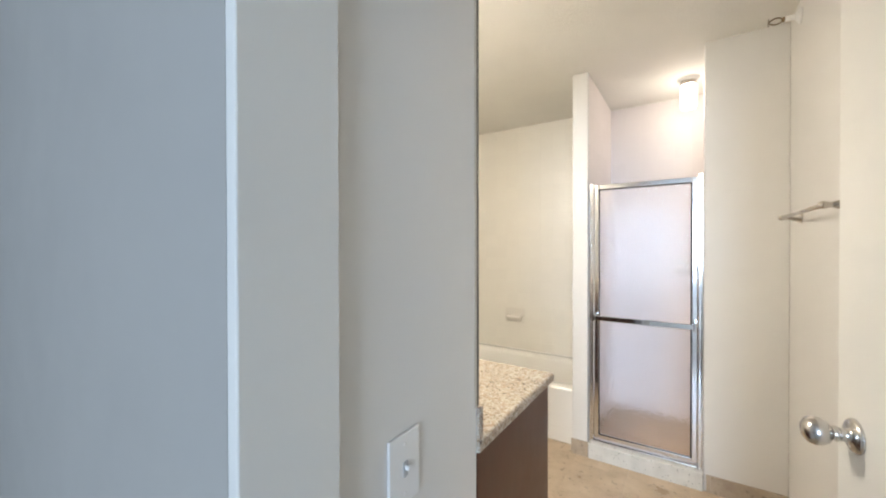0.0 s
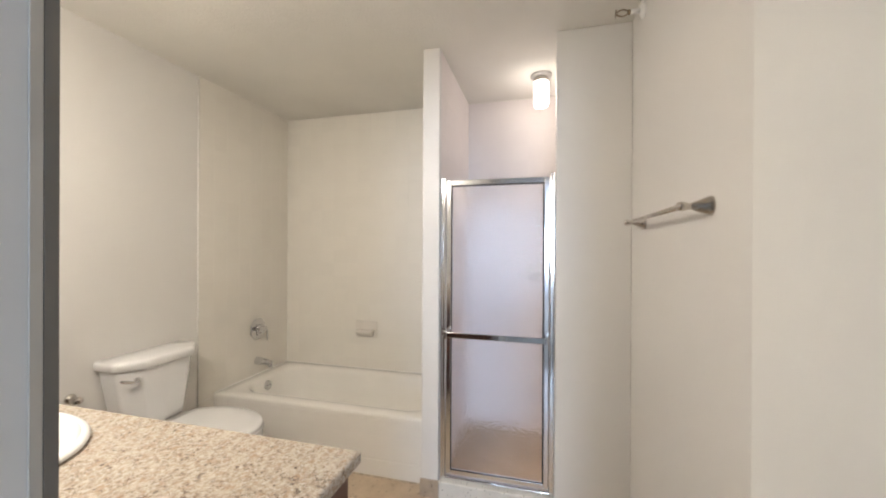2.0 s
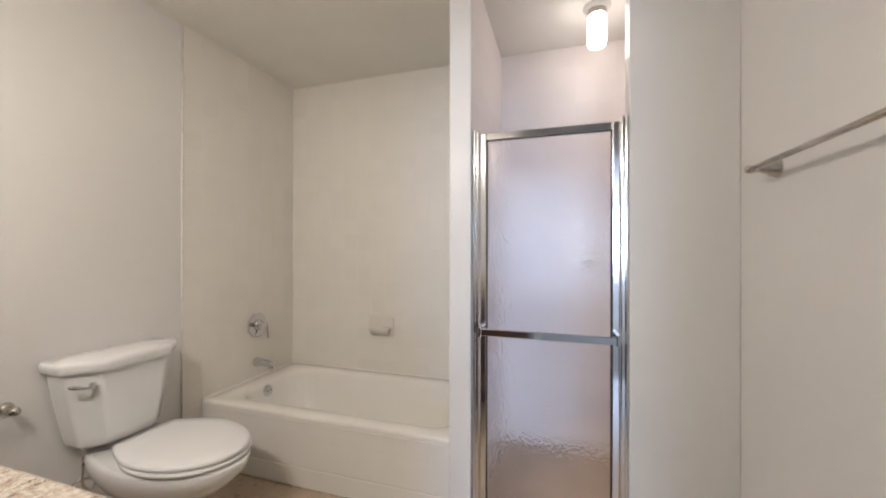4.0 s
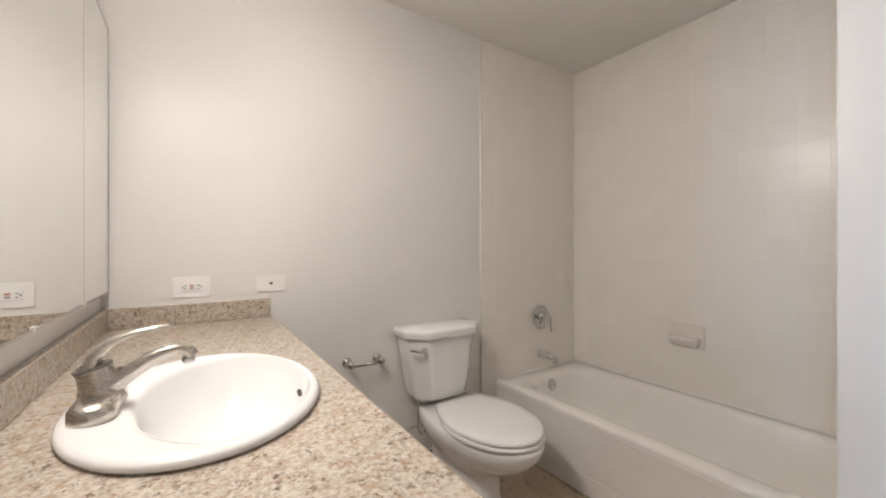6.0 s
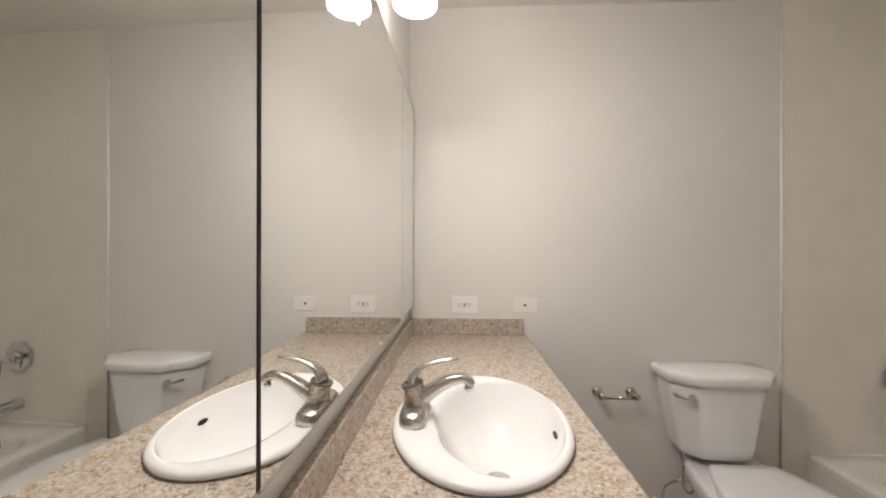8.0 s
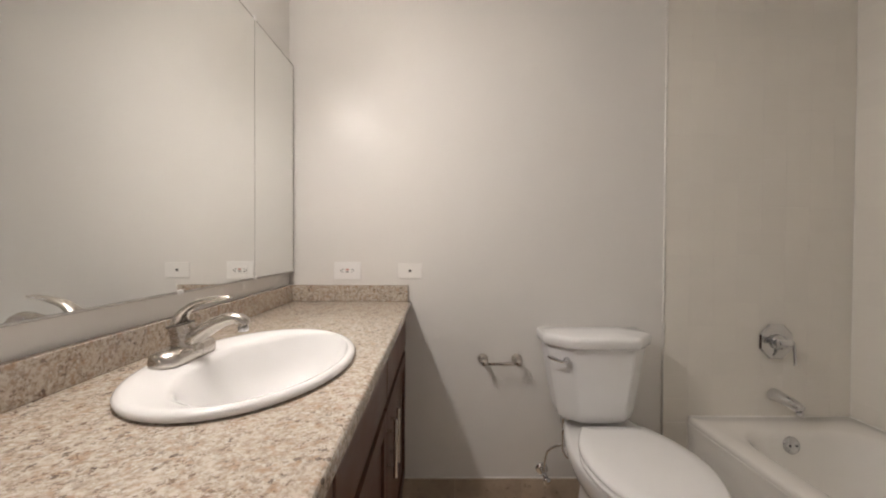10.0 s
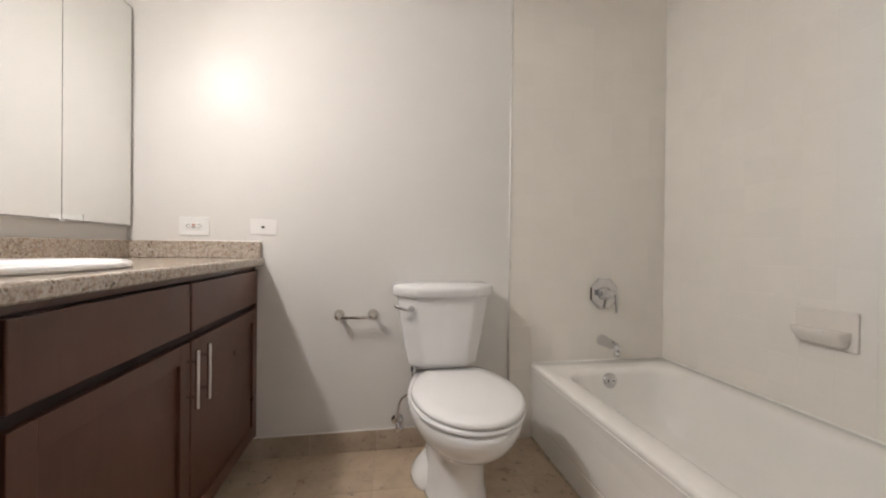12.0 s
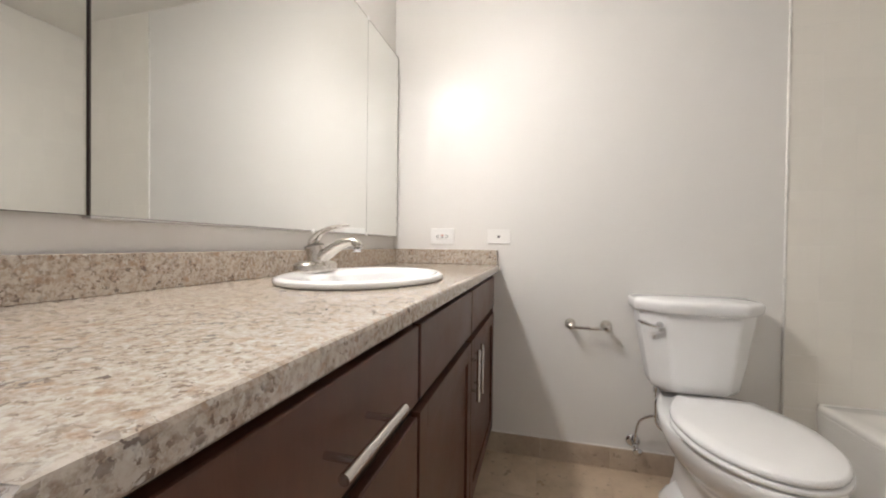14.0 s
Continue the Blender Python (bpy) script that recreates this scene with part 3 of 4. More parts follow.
fl = part("flush_lever", lathe([(0, 0), (0.014, 0), (0.014, 0.006), (0.009, 0.012), (0.007, 0.022), (0, 0.023)], (-0.150, -0.186, 0.694), (-0.42, -1, 0), 20), CHROME, toilet, "chrome flush lever", True)
part("handle", tube(curve_points([(-0.160, -0.204, 0.690), (-0.182, -0.200, 0.694), (-0.208, -0.188, 0.702), (-0.226, -0.176, 0.708)], 12), [0.007, 0.0065, 0.006, 0.006, 0.006, 0.0065, 0.007, 0.0075, 0.008, 0.008, 0.0075, 0.006, 0.003], 10), CHROME, fl, rounded=True)

sup = thing("supply_valve", "chrome water stop valve with braided hose", "valve", (1.155, 0.0, 0.135))
part("escutcheon", lathe([(0, 0), (0.030, 0), (0.029, 0.004), (0.016, 0.009), (0, 0.009)], (0, -0.001, 0.0), (0, -1, 0), 24), CHROME, sup, rounded=True)
part("valve_body", tube([(0, -0.008, 0), (0, -0.05, 0), (0, -0.065, 0)], [0.009, 0.011, 0.010], 14), CHROME, sup, rounded=True)
part("oval_handle", lathe([(0, 0), (0.018, 0.001), (0.020, 0.006), (0.016, 0.011), (0, 0.012)], (0.004, -0.066, -0.012), (0.1, -1, -0.3), 20), CHROME, sup, rounded=True)
part("hose", tube(curve_points([(0.0, -0.045, 0.008), (0.0, -0.048, 0.05), (0.012, -0.06, 0.115), (0.055, -0.085, 0.155), (0.095, -0.10, 0.150), (0.105, -0.10, 0.12), (0.088, -0.095, 0.105), (0.068, -0.09, 0.135), (0.064, -0.10, 0.20), (0.064, -0.10, 0.30)], 60), 0.0055, 10), STEEL, sup, "braided steel hose", True)
part("coupling", lathe([(0, 0), (0.013, 0), (0.013, 0.022), (0.009, 0.030), (0, 0.03)], (0.064, -0.10, 0.262), n=8), CHROME, sup)

# ---- paper holder ----
ph = thing("paper_holder", "empty brushed nickel toilet paper holder", "paper holder", (0.958, 0, 0.643))
for s in (-1, 1):
    part("post", lathe([(0, 0), (0.024, 0), (0.024, 0.004), (0.017, 0.010), (0.011, 0.018), (0.0105, 0.040), (0.015, 0.050), (0.0165, 0.060), (0.013, 0.070), (0, 0.073)], (s * 0.077, -0.0005, 0), (0, -1, 0), 26), NICKEL, ph, rounded=True)
part("roller", tube([(-0.070, -0.060, -0.006), (-0.004, -0.060, -0.006), (-0.0035, -0.060, -0.006), (0.070, -0.060, -0.006)], [0.0068, 0.0068, 0.0078, 0.0078], 16), NICKEL, ph, rounded=True)

# ---- wall plates ----
g = thing("outlet", "white horizontal safety outlet on the wall over the backsplash", "outlet", (0.264, 0, 1.043))
part("cover_plate", box((-0.061, -0.006, -0.040), (0.061, -0.0005, 0.040), 0.0025, 2), PLATE, g)
rc = part("receptacle", box((-0.034, -0.009, -0.0165), (0.034, -0.0062, 0.0165), 0.002, 2), PLATE, g)
for s in (-1, 1):
    for dz in (-0.006, 0.006):
        part("slot", box((s * 0.021 - 0.004, -0.0098, dz - 0.0012), (s * 0.021 + 0.004, -0.0091, dz + 0.0012)), DARK, rc)
    part("ground_hole", lathe([(0, 0), (0.0024, 0), (0.0024, 0.0008), (0, 0.0009)], (s * 0.029, -0.009, 0), (0, -1, 0), 10), DARK, rc)
part("test_button", box((-0.007, -0.0105, 0.0015), (0.007, -0.0091, 0.0085), 0.0008, 1), varied("red_button", (0.55, 0.25, 0.2), 0.4), rc, "red test button")
part("reset_button", box((-0.007, -0.0105, -0.0085), (0.007, -0.0091, -0.0015), 0.0008, 1), varied("grey_button", (0.35, 0.34, 0.33), 0.4), rc, "grey reset button")
tp = thing("phone_plate", "painted-over blank jack plate on the wall", "wall plate", (0.547, 0, 1.043))
part("cover_plate", box((-0.056, -0.006, -0.035), (0.056, -0.0005, 0.035), 0.0025, 2), PLATE_PAINTED, tp)
part("jack", box((-0.006, -0.0075, -0.005), (0.006, -0.0062, 0.005), 0.001, 1), DARK, tp)
sw = thing("light_switch", "white light switch plate beside the doorway", "light switch", (-0.260, SWITCH, 0.972))
part("cover_plate", box((-0.040, -0.006, -0.060), (0.040, -0.0005, 0.060), 0.0025, 2), PLATE, sw)
part("slot_frame", box((-0.006, -0.0075, -0.013), (0.006, -0.0062, 0.013), 0.001, 1), varied("grey_toggle", (0.5, 0.5, 0.5), 0.5), sw)
part("toggle", box((-0.004, -0.016, 0.0), (0.004, -0.0076, 0.008), 0.0015, 1), PLATE, sw)
for dz in (-0.041, 0.041):
    part("screw", lathe([(0, 0), (0.003, 0), (0.003, 0.001), (0, 0.0015)], (0, -0.006, dz), (0, -1, 0), 10), PLATE_PAINTED, sw)

# ---- vanity ----
CT = 0.905
van = thing("vanity_cabinet", "dark brown wooden vanity cabinet with slab drawers and bar pulls", "cabinet", (0, 0, 0))
VX, VY0, VY1 = 0.508, -1.727, -0.003
bm = box((0.003, VY0, 0.105), (VX, VY1, 0.125))
for lo, hi in (((0.003, VY0, 0.1255), (0.012, VY1, CT - 0.033)), ((0.0125, VY0, 0.1255), (VX, VY0 + 0.018, CT - 0.033)), ((0.0125, VY1 - 0.018, 0.1255), (VX, VY1, CT - 0.033)), ((VX - 0.018, VY0 + 0.0185, 0.1255), (VX, VY1 - 0.0185, CT - 0.033))):
    add_box(bm, lo, hi)
part("carcass", bm, WOOD, van)
# dark sheet behind the fronts, so that their gaps look shaded
part("face_shadow_frame", box((VX, VY0 + 0.012, 0.12), (VX + 0.002, VY1 - 0.01, 0.853)), RECESS_SHADE, van, "near-black sheet behind the fronts, shade of the gaps put into its colour")
part("top_rail", box((VX + 0.0005, VY0, 0.8545), (VX + 0.006, VY1, CT - 0.0335), 0.001, 1), WOOD, van)
# toe kick in the same near-black, its recess shade painted on
part("toe_kick", box((0.003, VY0 + 0.002, 0.0), (0.44, VY1, 0.1045)), RECESS_SHADE, van)
part("end_panel", box((0.003, VY0 - 0.004, 0.0), (VX, VY0 - 0.0005, CT - 0.033), 0.001, 1), WOOD, van)


def bar_pull(parent, a, b, out=0.042):
    """A round bar on two posts."""
    a, b = Vector(a), Vector(b)
    d = (b - a).normalized()
    bm = tube([a, b], [0.0062, 0.0062], 16)
    for k in (0.2, 0.8):
        p = a.lerp(b, k)
        tube([p, p - Vector((out - 0.002, 0, 0))], [0.0045, 0.0045], 10, bm)
    h = soft_part(part("handle", bm, STEEL, parent, "brushed steel bar pull"))
    return h


FX0, FX1 = VX + 0.0025, VX + 0.022
GY1, GY2 = -1.166, -0.618
for y0, y1, z0, z1, pull in ((VY0 + 0.010, GY1 - 0.006, 0.708, 0.850, True), (VY0 + 0.010, GY1 - 0.006, 0.420, 0.680, True), (VY0 + 0.010, GY1 - 0.006, 0.125, 0.398, True),
                             (GY1 + 0.006, GY2 - 0.005, 0.708, 0.850, False), (GY2 + 0.005, VY1 - 0.022, 0.708, 0.850, False)):
    d = part("drawer_front" if pull else "false_front", box((FX0, y0, z0), (FX1, y1, z1), 0.003, 2), WOOD, van)
    if pull:
        yc, zc = -1.438, 0.779 if z0 > 0.6 else (z0 + z1) / 2 - 0.01
        bar_pull(d, (FX1 + 0.042, yc - 0.081, zc), (FX1 + 0.042, yc + 0.081, zc))


def panel_door(y0, y1, z0, z1, pull_y):
    s = 0.052
    d = part("door", box((FX0 + 0.001, y0 + s - 0.003, z0 + s - 0.003), (FX0 + 0.011, y1 - s + 0.003, z1 - s + 0.003)), WOOD, van)
    for nm, lo, hi in (("stile", (FX0, y0, z0), (FX1, y0 + s, z1)), ("stile", (FX0, y1 - s, z0), (FX1, y1, z1)), ("rail", (FX0, y0 + s, z0), (FX1, y1 - s, z0 + s)), ("rail", (FX0, y0 + s, z1 - s), (FX1, y1 - s, z1))):
        part(nm, box(lo, hi, 0.0012, 2), WOOD, d)
    bar_pull(d, (FX1 + 0.028, pull_y, 0.497), (FX1 + 0.028, pull_y, 0.664), 0.028)


panel_door(GY1 + 0.006, GY2 - 0.004, 0.125, 0.682, GY2 - 0.022)
panel_door(GY2 + 0.004, VY1 - 0.022, 0.125, 0.682, GY2 + 0.052)
part("filler_strip", box((VX + 0.0005, VY1 - 0.020, 0.106), (VX + 0.016, VY1, 0.853), 0.002, 1), WOOD, van)

# counter with the sink cut out
SX, SY = 0.290, -0.902
CX1, CY0, CY1 = 0.552, -1.738, -0.001
counter = thing("countertop", "speckled beige granite vanity countertop with eased edge", "countertop", (0, 0, 0))
angs = sorted([2 * math.pi * k / 72 for k in range(72)] + [math.atan2(y - SY, x - SX) % (2 * math.pi) for x in (0.001, CX1) for y in (CY0, CY1)])


def rect_ring(inset, z):
    out = []
    for a in angs:
        c, s = math.cos(a), math.sin(a)
        tx = ((CX1 - inset if c > 0 else 0.001 + inset) - SX) / c if abs(c) > 1e-9 else 1e9
        ty = ((CY1 - inset if s > 0 else CY0 + inset) - SY) / s if abs(s) > 1e-9 else 1e9
        t = min(tx, ty)
        out.append(Vector((SX + t * c, SY + t * s, z)))
    return out


rings = [ellipse(SX, SY, 0.183, 0.255, CT - 0.032, angs), rect_ring(0.004, CT - 0.032), rect_ring(0.0, CT - 0.028), rect_ring(0.0, CT - 0.006), rect_ring(0.002, CT - 0.002), rect_ring(0.006, CT), ellipse(SX, SY, 0.183, 0.255, CT, angs), ellipse(SX, SY, 0.183, 0.255, CT - 0.032, angs)]
part("slab", loft(rings), GRANITE, counter)
for name, lo, hi in (("backsplash", (0.001, CY0, CT + 0.0005), (0.020, CY1, 0.978)), ("side_splash", (0.0205, -0.020, CT + 0.0005), (0.540, -0.001, 0.978))):
    b = thing(name, "speckled beige granite splash strip standing on the countertop", "backsplash", (0, 0, 0))
    part("strip", box(lo, hi, 0.002, 2), GRANITE, b)
bs = part("caulk_line", box((0.0205, -0.003, 0.9785), (0.540, -0.0005, 0.981)), CAULK, b)

# sink
sink = thing("sink", "white oval drop-in porcelain sink", "sink", (SX, SY, CT))
A = [2 * math.pi * k / 64 for k in range(64)]
rings = [ellipse(0, 0, 0.194, 0.266, 0.0005, A), ellipse(0, 0, 0.201, 0.273, 0.004, A), ellipse(0, 0, 0.202, 0.274, 0.009, A), ellipse(0, 0, 0.198, 0.270, 0.0145, A), ellipse(0, 0, 0.190, 0.262, 0.0175, A),
         ellipse(0.004, 0, 0.180, 0.254, 0.0170, A), ellipse(0.030, 0, 0.154, 0.240, 0.0145, A), ellipse(0.037, 0, 0.146, 0.233, 0.0105, A), ellipse(0.040, 0, 0.141, 0.229, 0.000, A), ellipse(0.041, 0, 0.136, 0.222, -0.018, A),
         ellipse(0.042, 0, 0.121, 0.204, -0.06, A), ellipse(0.043, 0, 0.099, 0.165, -0.105, A), ellipse(0.044, 0, 0.064, 0.100, -0.132, A), ellipse(0.044, 0, 0.022, 0.022, -0.138, A)]
part("basin", loft(rings, True, False, True), PORCELAIN, sink, rounded=True)
dr = part("drain", lathe([(0, 0), (0.030, 0), (0.031, 0.003), (0.022, 0.004), (0.020, 0.002), (0.0, 0.002)], (0.042, 0, -0.138), n=28), CHROME, sink, "chrome drain ring", True)
part("stopper", lathe([(0, 0), (0.016, 0), (0.017, 0.004), (0.010, 0.008), (0, 0.009)], (0.042, 0, -0.135), n=24), CHROME, dr, rounded=True)
ovr = []
for d in (0.0, 0.004):
    ovr.append([Vector((0.041 + 0.1345 - d + 0.2 * 0.010 * math.sin(a), 0.017 * math.cos(a), -0.028 + 0.0055 * math.sin(a))) for a in A[::4]])
part("overflow_slot", loft(ovr, True, True, True), DARK, sink, "dark overflow slot")

# faucet
FXc, FYc, FZ = 0.138, -0.905, CT + 0.0150
fau = thing("faucet", "brushed nickel single-lever bathroom faucet on the sink deck", "faucet", (FXc, FYc, FZ))
rings = [[Vector((p.x, p.y, p.z)) for p in round_rect(0, 0, hx2, hy2, hx2 - 0.001, z, 8)] for hx2, hy2, z in ((0.030, 0.082, 0.0), (0.031, 0.083, 0.006), (0.030, 0.081, 0.020), (0.026, 0.076, 0.026), (0.018, 0.055, 0.031))]
part("base_plate", loft(rings, True, True, True), NICKEL, fau, rounded=True)
part("body", tube(curve_points([(0.004, 0, 0.012), (0.002, 0, 0.034), (-0.003, 0, 0.056), (-0.008, 0, 0.072)], 12), [0.034, 0.032, 0.030, 0.0285, 0.0275, 0.0268, 0.0262, 0.0258, 0.0255, 0.0254, 0.0253, 0.0252, 0.0252], 24, None, 1.0, (0, 1, 0)), NICKEL, fau, rounded=True)
part("collar", lathe([(0, 0), (0.0262, 0), (0.0268, 0.002), (0.0262, 0.0045), (0, 0.0045)], (-0.008, 0, 0.070), (-0.24, 0, 1), 28), MIRROR_EDGE, fau, "dark ring under the lever")
pts = curve_points([(0.004, 0, 0.030), (0.036, 0, 0.054), (0.074, 0, 0.077), (0.106, 0, 0.086), (0.124, 0, 0.080), (0.130, 0, 0.071)], 26)
part("spout", tube(pts, [0.0245 - 0.0105 * min(1, k / 17) for k in range(27)], 18, None, 0.8), NICKEL, fau, rounded=True)
part("aerator", lathe([(0, 0), (0.0100, 0), (0.0110, 0.006), (0.0100, 0.011), (0, 0.011)], (0.125, 0, 0.058), n=20), CHROME, fau, rounded=True)
pts = curve_points([(-0.009, 0, 0.075), (-0.004, 0, 0.092), (0.014, 0, 0.110), (0.046, 0, 0.123), (0.078, 0, 0.129), (0.100, 0, 0.130)], 24)
part("lever", tube(pts, [0.0245, 0.0245, 0.024, 0.0235, 0.0225, 0.0212, 0.0198, 0.0184, 0.0172, 0.0162, 0.0153, 0.0146, 0.014, 0.0134, 0.0128, 0.0123, 0.0118, 0.0113, 0.0107, 0.010, 0.0093, 0.0085, 0.0075, 0.0062, 0.004], 16, None, 0.5), NICKEL, fau, rounded=True)
part("lift_rod", lathe([(0, 0), (0.002, 0), (0.002, 0.045), (0.004, 0.048), (0.004, 0.056), (0, 0.058)], (-0.026, 0, 0.02), n=12), NICKEL, fau, rounded=True)

# ---- mirror ----
MZ0, MZ1, MX = 1.041, 1.957, 0.022
S1, S2 = -1.378, -0.363
mir = thing("mirror_cabinet", "wall-wide mirrored cabinet over the vanity, one door ajar", "mirror", (0, 0, 0))
part("body", box((0.001, S1 + 0.001, MZ0 + 0.002), (MX - 0.0068, -0.004, MZ1 - 0.002)), MIRROR_EDGE, mir)


def mirror_panel(y0, y1, turn, name, deep=0.0065):
    """A thin mirror on a dark backing, hinged at y0."""
    w = y1 - y0
    holder = part(name, box((-deep, 0.0, MZ0), (-0.0012, w, MZ1), 0.0005, 1), MIRROR_EDGE, mir)
    holder.location, holder.rotation_euler = (MX, y0, 0), (0, 0, radians(turn))
    part("mirror_glass", box((-0.001, 0.0003, MZ0 + 0.0012), (0.0, w - 0.0003, MZ1 - 0.0012)), MIRROR, holder, "silvered mirror glass")
    return holder


left = mirror_panel(SWITCH + 0.001, S1 - 0.004, -1.6, "wall_panel", 0.0026)
left.location.x = 0.0098
mid = mirror_panel(S1 + 0.0005, S2 - 0.001, 0.0, "fixed_panel")
right = mirror_panel(S2 + 0.001, -0.016, 0.0, "cabinet_door")
# solid dark strip fills the seam; the gap's shade is its colour
part("seam_strip", box((0.004, S1 - 0.0036, MZ0), (0.0200, S1 - 0.0002, MZ1), 0.0005, 1), RECESS_SHADE, mir, "near-black strip in the mirror seam, shade of the gap put into its colour")
part("edge_bead", box((-0.0095, SWITCH - 0.0018, CT + 0.075), (-0.0002, SWITCH - 0.0002, H - 0.001), 0.0006, 1), varied("edge_bead", (0.58, 0.53, 0.46), 0.6, 0.06, 10), mir, "cream bead along the mirror edge")
part("edge_strip", box((0.0, SWITCH - 0.0017, CT + 0.075), (0.0105, SWITCH + 0.0006, H - 0.001), 0.0004, 1), MIRROR_EDGE, mir, "dark edge of the mirror glass")
part("end_trim", box((MX - 0.010, -0.0155, MZ0), (MX + 0.001, -0.010, MZ1), 0.001, 1), EDGE_TRIM, mir)
part("top_trim", box((MX - 0.008, S1, MZ1 + 0.0005), (MX + 0.001, -0.010, MZ1 + 0.004), 0.0008, 1), EDGE_TRIM, mir)
part("bottom_channel", box((0.001, S1, MZ0 - 0.0045), (MX + 0.001, -0.012, MZ0 - 0.0005), 0.001, 1), EDGE_TRIM, mir)
for y, z in ((S2, MZ1 + 0.004), (S2, MZ0 - 0.001), (-0.75, MZ0 - 0.001)):
    part("clip", box((MX - 0.008, y - 0.008, z - 0.005), (MX + 0.004, y + 0.008, z + 0.006), 0.0015, 2), PLATE, mir, "small clear plastic clip")

# ---- vanity light over the mirror ----
vl = thing("vanity_light", "three-shade wall light glowing over the mirror", "wall light", (0, SHADES[1], SHADE_Z))
part("back_bar", box((0.001, -0.28, 0.095), (0.028, 0.28, 0.165), 0.006, 3), NICKEL, vl)
for sy in SHADES:
    dy = sy - SHADES[1]
    part("arm", tube(curve_points([(0.028, dy, 0.13), (0.07, dy, 0.142), (SHADE_X, dy, 0.138), (SHADE_X, dy, 0.118)], 12), 0.008, 10), NICKEL, vl, rounded=True)
    part("shade", lathe([(0.061, 0.0), (0.058, 0.02), (0.052, 0.05), (0.042, 0.08), (0.030, 0.105), (0.025, 0.118), (0.021, 0.118), (0.026, 0.103), (0.038, 0.078), (0.048, 0.048), (0.054, 0.019), (0.058, 0.0)], (SHADE_X, dy, 0), n=32), SHADE_GLASS, vl, "glowing frosted glass shade", True)

# ---- shower ----
pan = structure("shower_pan", box((FRONT + 0.11, SOUTH, -0.004), (EAST, PART_S, 0.045)), FLOOR, "tan stone-look shower floor", "shower floor")
curb = structure("shower_curb", box((FRONT - 0.015, SH_R + 0.001, -0.003), (FRONT + 0.11, SH_L - 0.001, 0.096), 0.006, 3), TERRAZZO, "speckled white terrazzo curb under the shower door", "curb")
sd = thing("shower_door", "chrome framed shower door with obscure textured glass", "shower door", (FRONT + 0.045, (SH_L + SH_R) / 2, 0.096))
DW, DH = (SH_L - SH_R) / 2, 1.645


def profile(name, lo, hi, parent=sd, bevel=0.004):
    return part(name, box(lo, hi, bevel, 2), ALLOY, parent)


profile("jamb", (-0.026, DW - 0.026, 0.001), (0.020, DW - 0.001, DH))
profile("jamb_rib", (-0.034, DW - 0.014, 0.001), (-0.0265, DW - 0.002, DH))
profile("jamb", (-0.026, -DW + 0.001, 0.001), (0.020, -DW + 0.026, DH + 0.006))
profile("jamb_rib", (-0.034, -DW + 0.002, 0.001), (-0.0265, -DW + 0.012, DH + 0.006))
profile("sill", (-0.030, -DW + 0.0265, 0.001), (0.026, DW - 0.0265, 0.016))
leaf = part("door_leaf", box((-0.014, DW - 0.056, 0.022), (0.010, DW - 0.028, DH - 0.010), 0.004, 2), ALLOY, sd)
for lo, hi in (((-0.014, -DW + 0.028, 0.022), (0.010, -DW + 0.056, DH - 0.010)), ((-0.014, -DW + 0.0565, DH - 0.042), (0.010, DW - 0.0565, DH - 0.010)), ((-0.014, -DW + 0.0565, 0.022), (0.010, DW - 0.0565, 0.050))):
    profile("rail", lo, hi, leaf)
for lo, hi in (((-0.0165, DW - 0.062, 0.05), (-0.0145, DW - 0.056, DH - 0.042)), ((-0.0165, -DW + 0.056, 0.05), (-0.0145, -DW + 0.062, DH - 0.042)), ((-0.0165, -DW + 0.056, DH - 0.048), (-0.0145, DW - 0.056, DH - 0.042)), ((-0.0165, -DW + 0.056, 0.05), (-0.0145, DW - 0.056, 0.056))):
    part("gasket", box(lo, hi), DARK, leaf, "thin dark glazing gasket")
pane = part("pane", box((-0.004, -DW + 0.0555, 0.049), (0.001, DW - 0.0555, DH - 0.041)), RAIN, leaf, "obscure rain-textured glass")
pane.visible_shadow = False
tb = part("towel_bar", box((-0.078, -DW + 0.045, 0.785), (-0.066, DW - 0.045, 0.815), 0.003, 2), CHROME, leaf, "flat chrome towel bar")
for s in (-1, 1):
    part("bracket", box((-0.080, s * (DW - 0.040) - 0.008, 0.778), (-0.0145, s * (DW - 0.040) + 0.008, 0.822), 0.004, 2), CHROME, leaf)

jar = thing("shower_light", "lit jar-shaped glass light on the shower ceiling", "ceiling light", (2.225, -2.12, H))
part("base", lathe([(0, 0), (0.064, 0.0), (0.064, -0.008), (0.056, -0.016), (0.044, -0.020), (0, -0.020)], (0, 0, -0.0005), n=32), TRIM, jar, rounded=True)
part("collar", lathe([(0, -0.021), (0.045, -0.021), (0.046, -0.030), (0.044, -0.044), (0, -0.044)], n=32), NICKEL, jar, "grey metal collar", True)
part("jar", lathe([(0.0, -0.045), (0.041, -0.046), (0.046, -0.055), (0.047, -0.075), (0.046, -0.175), (0.040, -0.196), (0.0, -0.200)], n=32), BULB_GLASS, jar, "glowing glass jar", True)

# ---- towel bar and sprinkler ----
tw = thing("towel_bar", "brushed nickel towel bar with flared posts", "towel bar", (1.20, SOUTH, 1.470))
for s in (-1, 1):
    part("post", lathe([(0, 0), (0.026, 0.0), (0.026, 0.003), (0.021, 0.014), (0.0145, 0.030), (0.0095, 0.044), (0.0085, 0.050), (0.0115, 0.060), (0.0125, 0.068), (0.010, 0.077), (0, 0.080)], (s * 0.318, 0.0005, 0), (0, 1, 0), 28), NICKEL, tw, rounded=True)
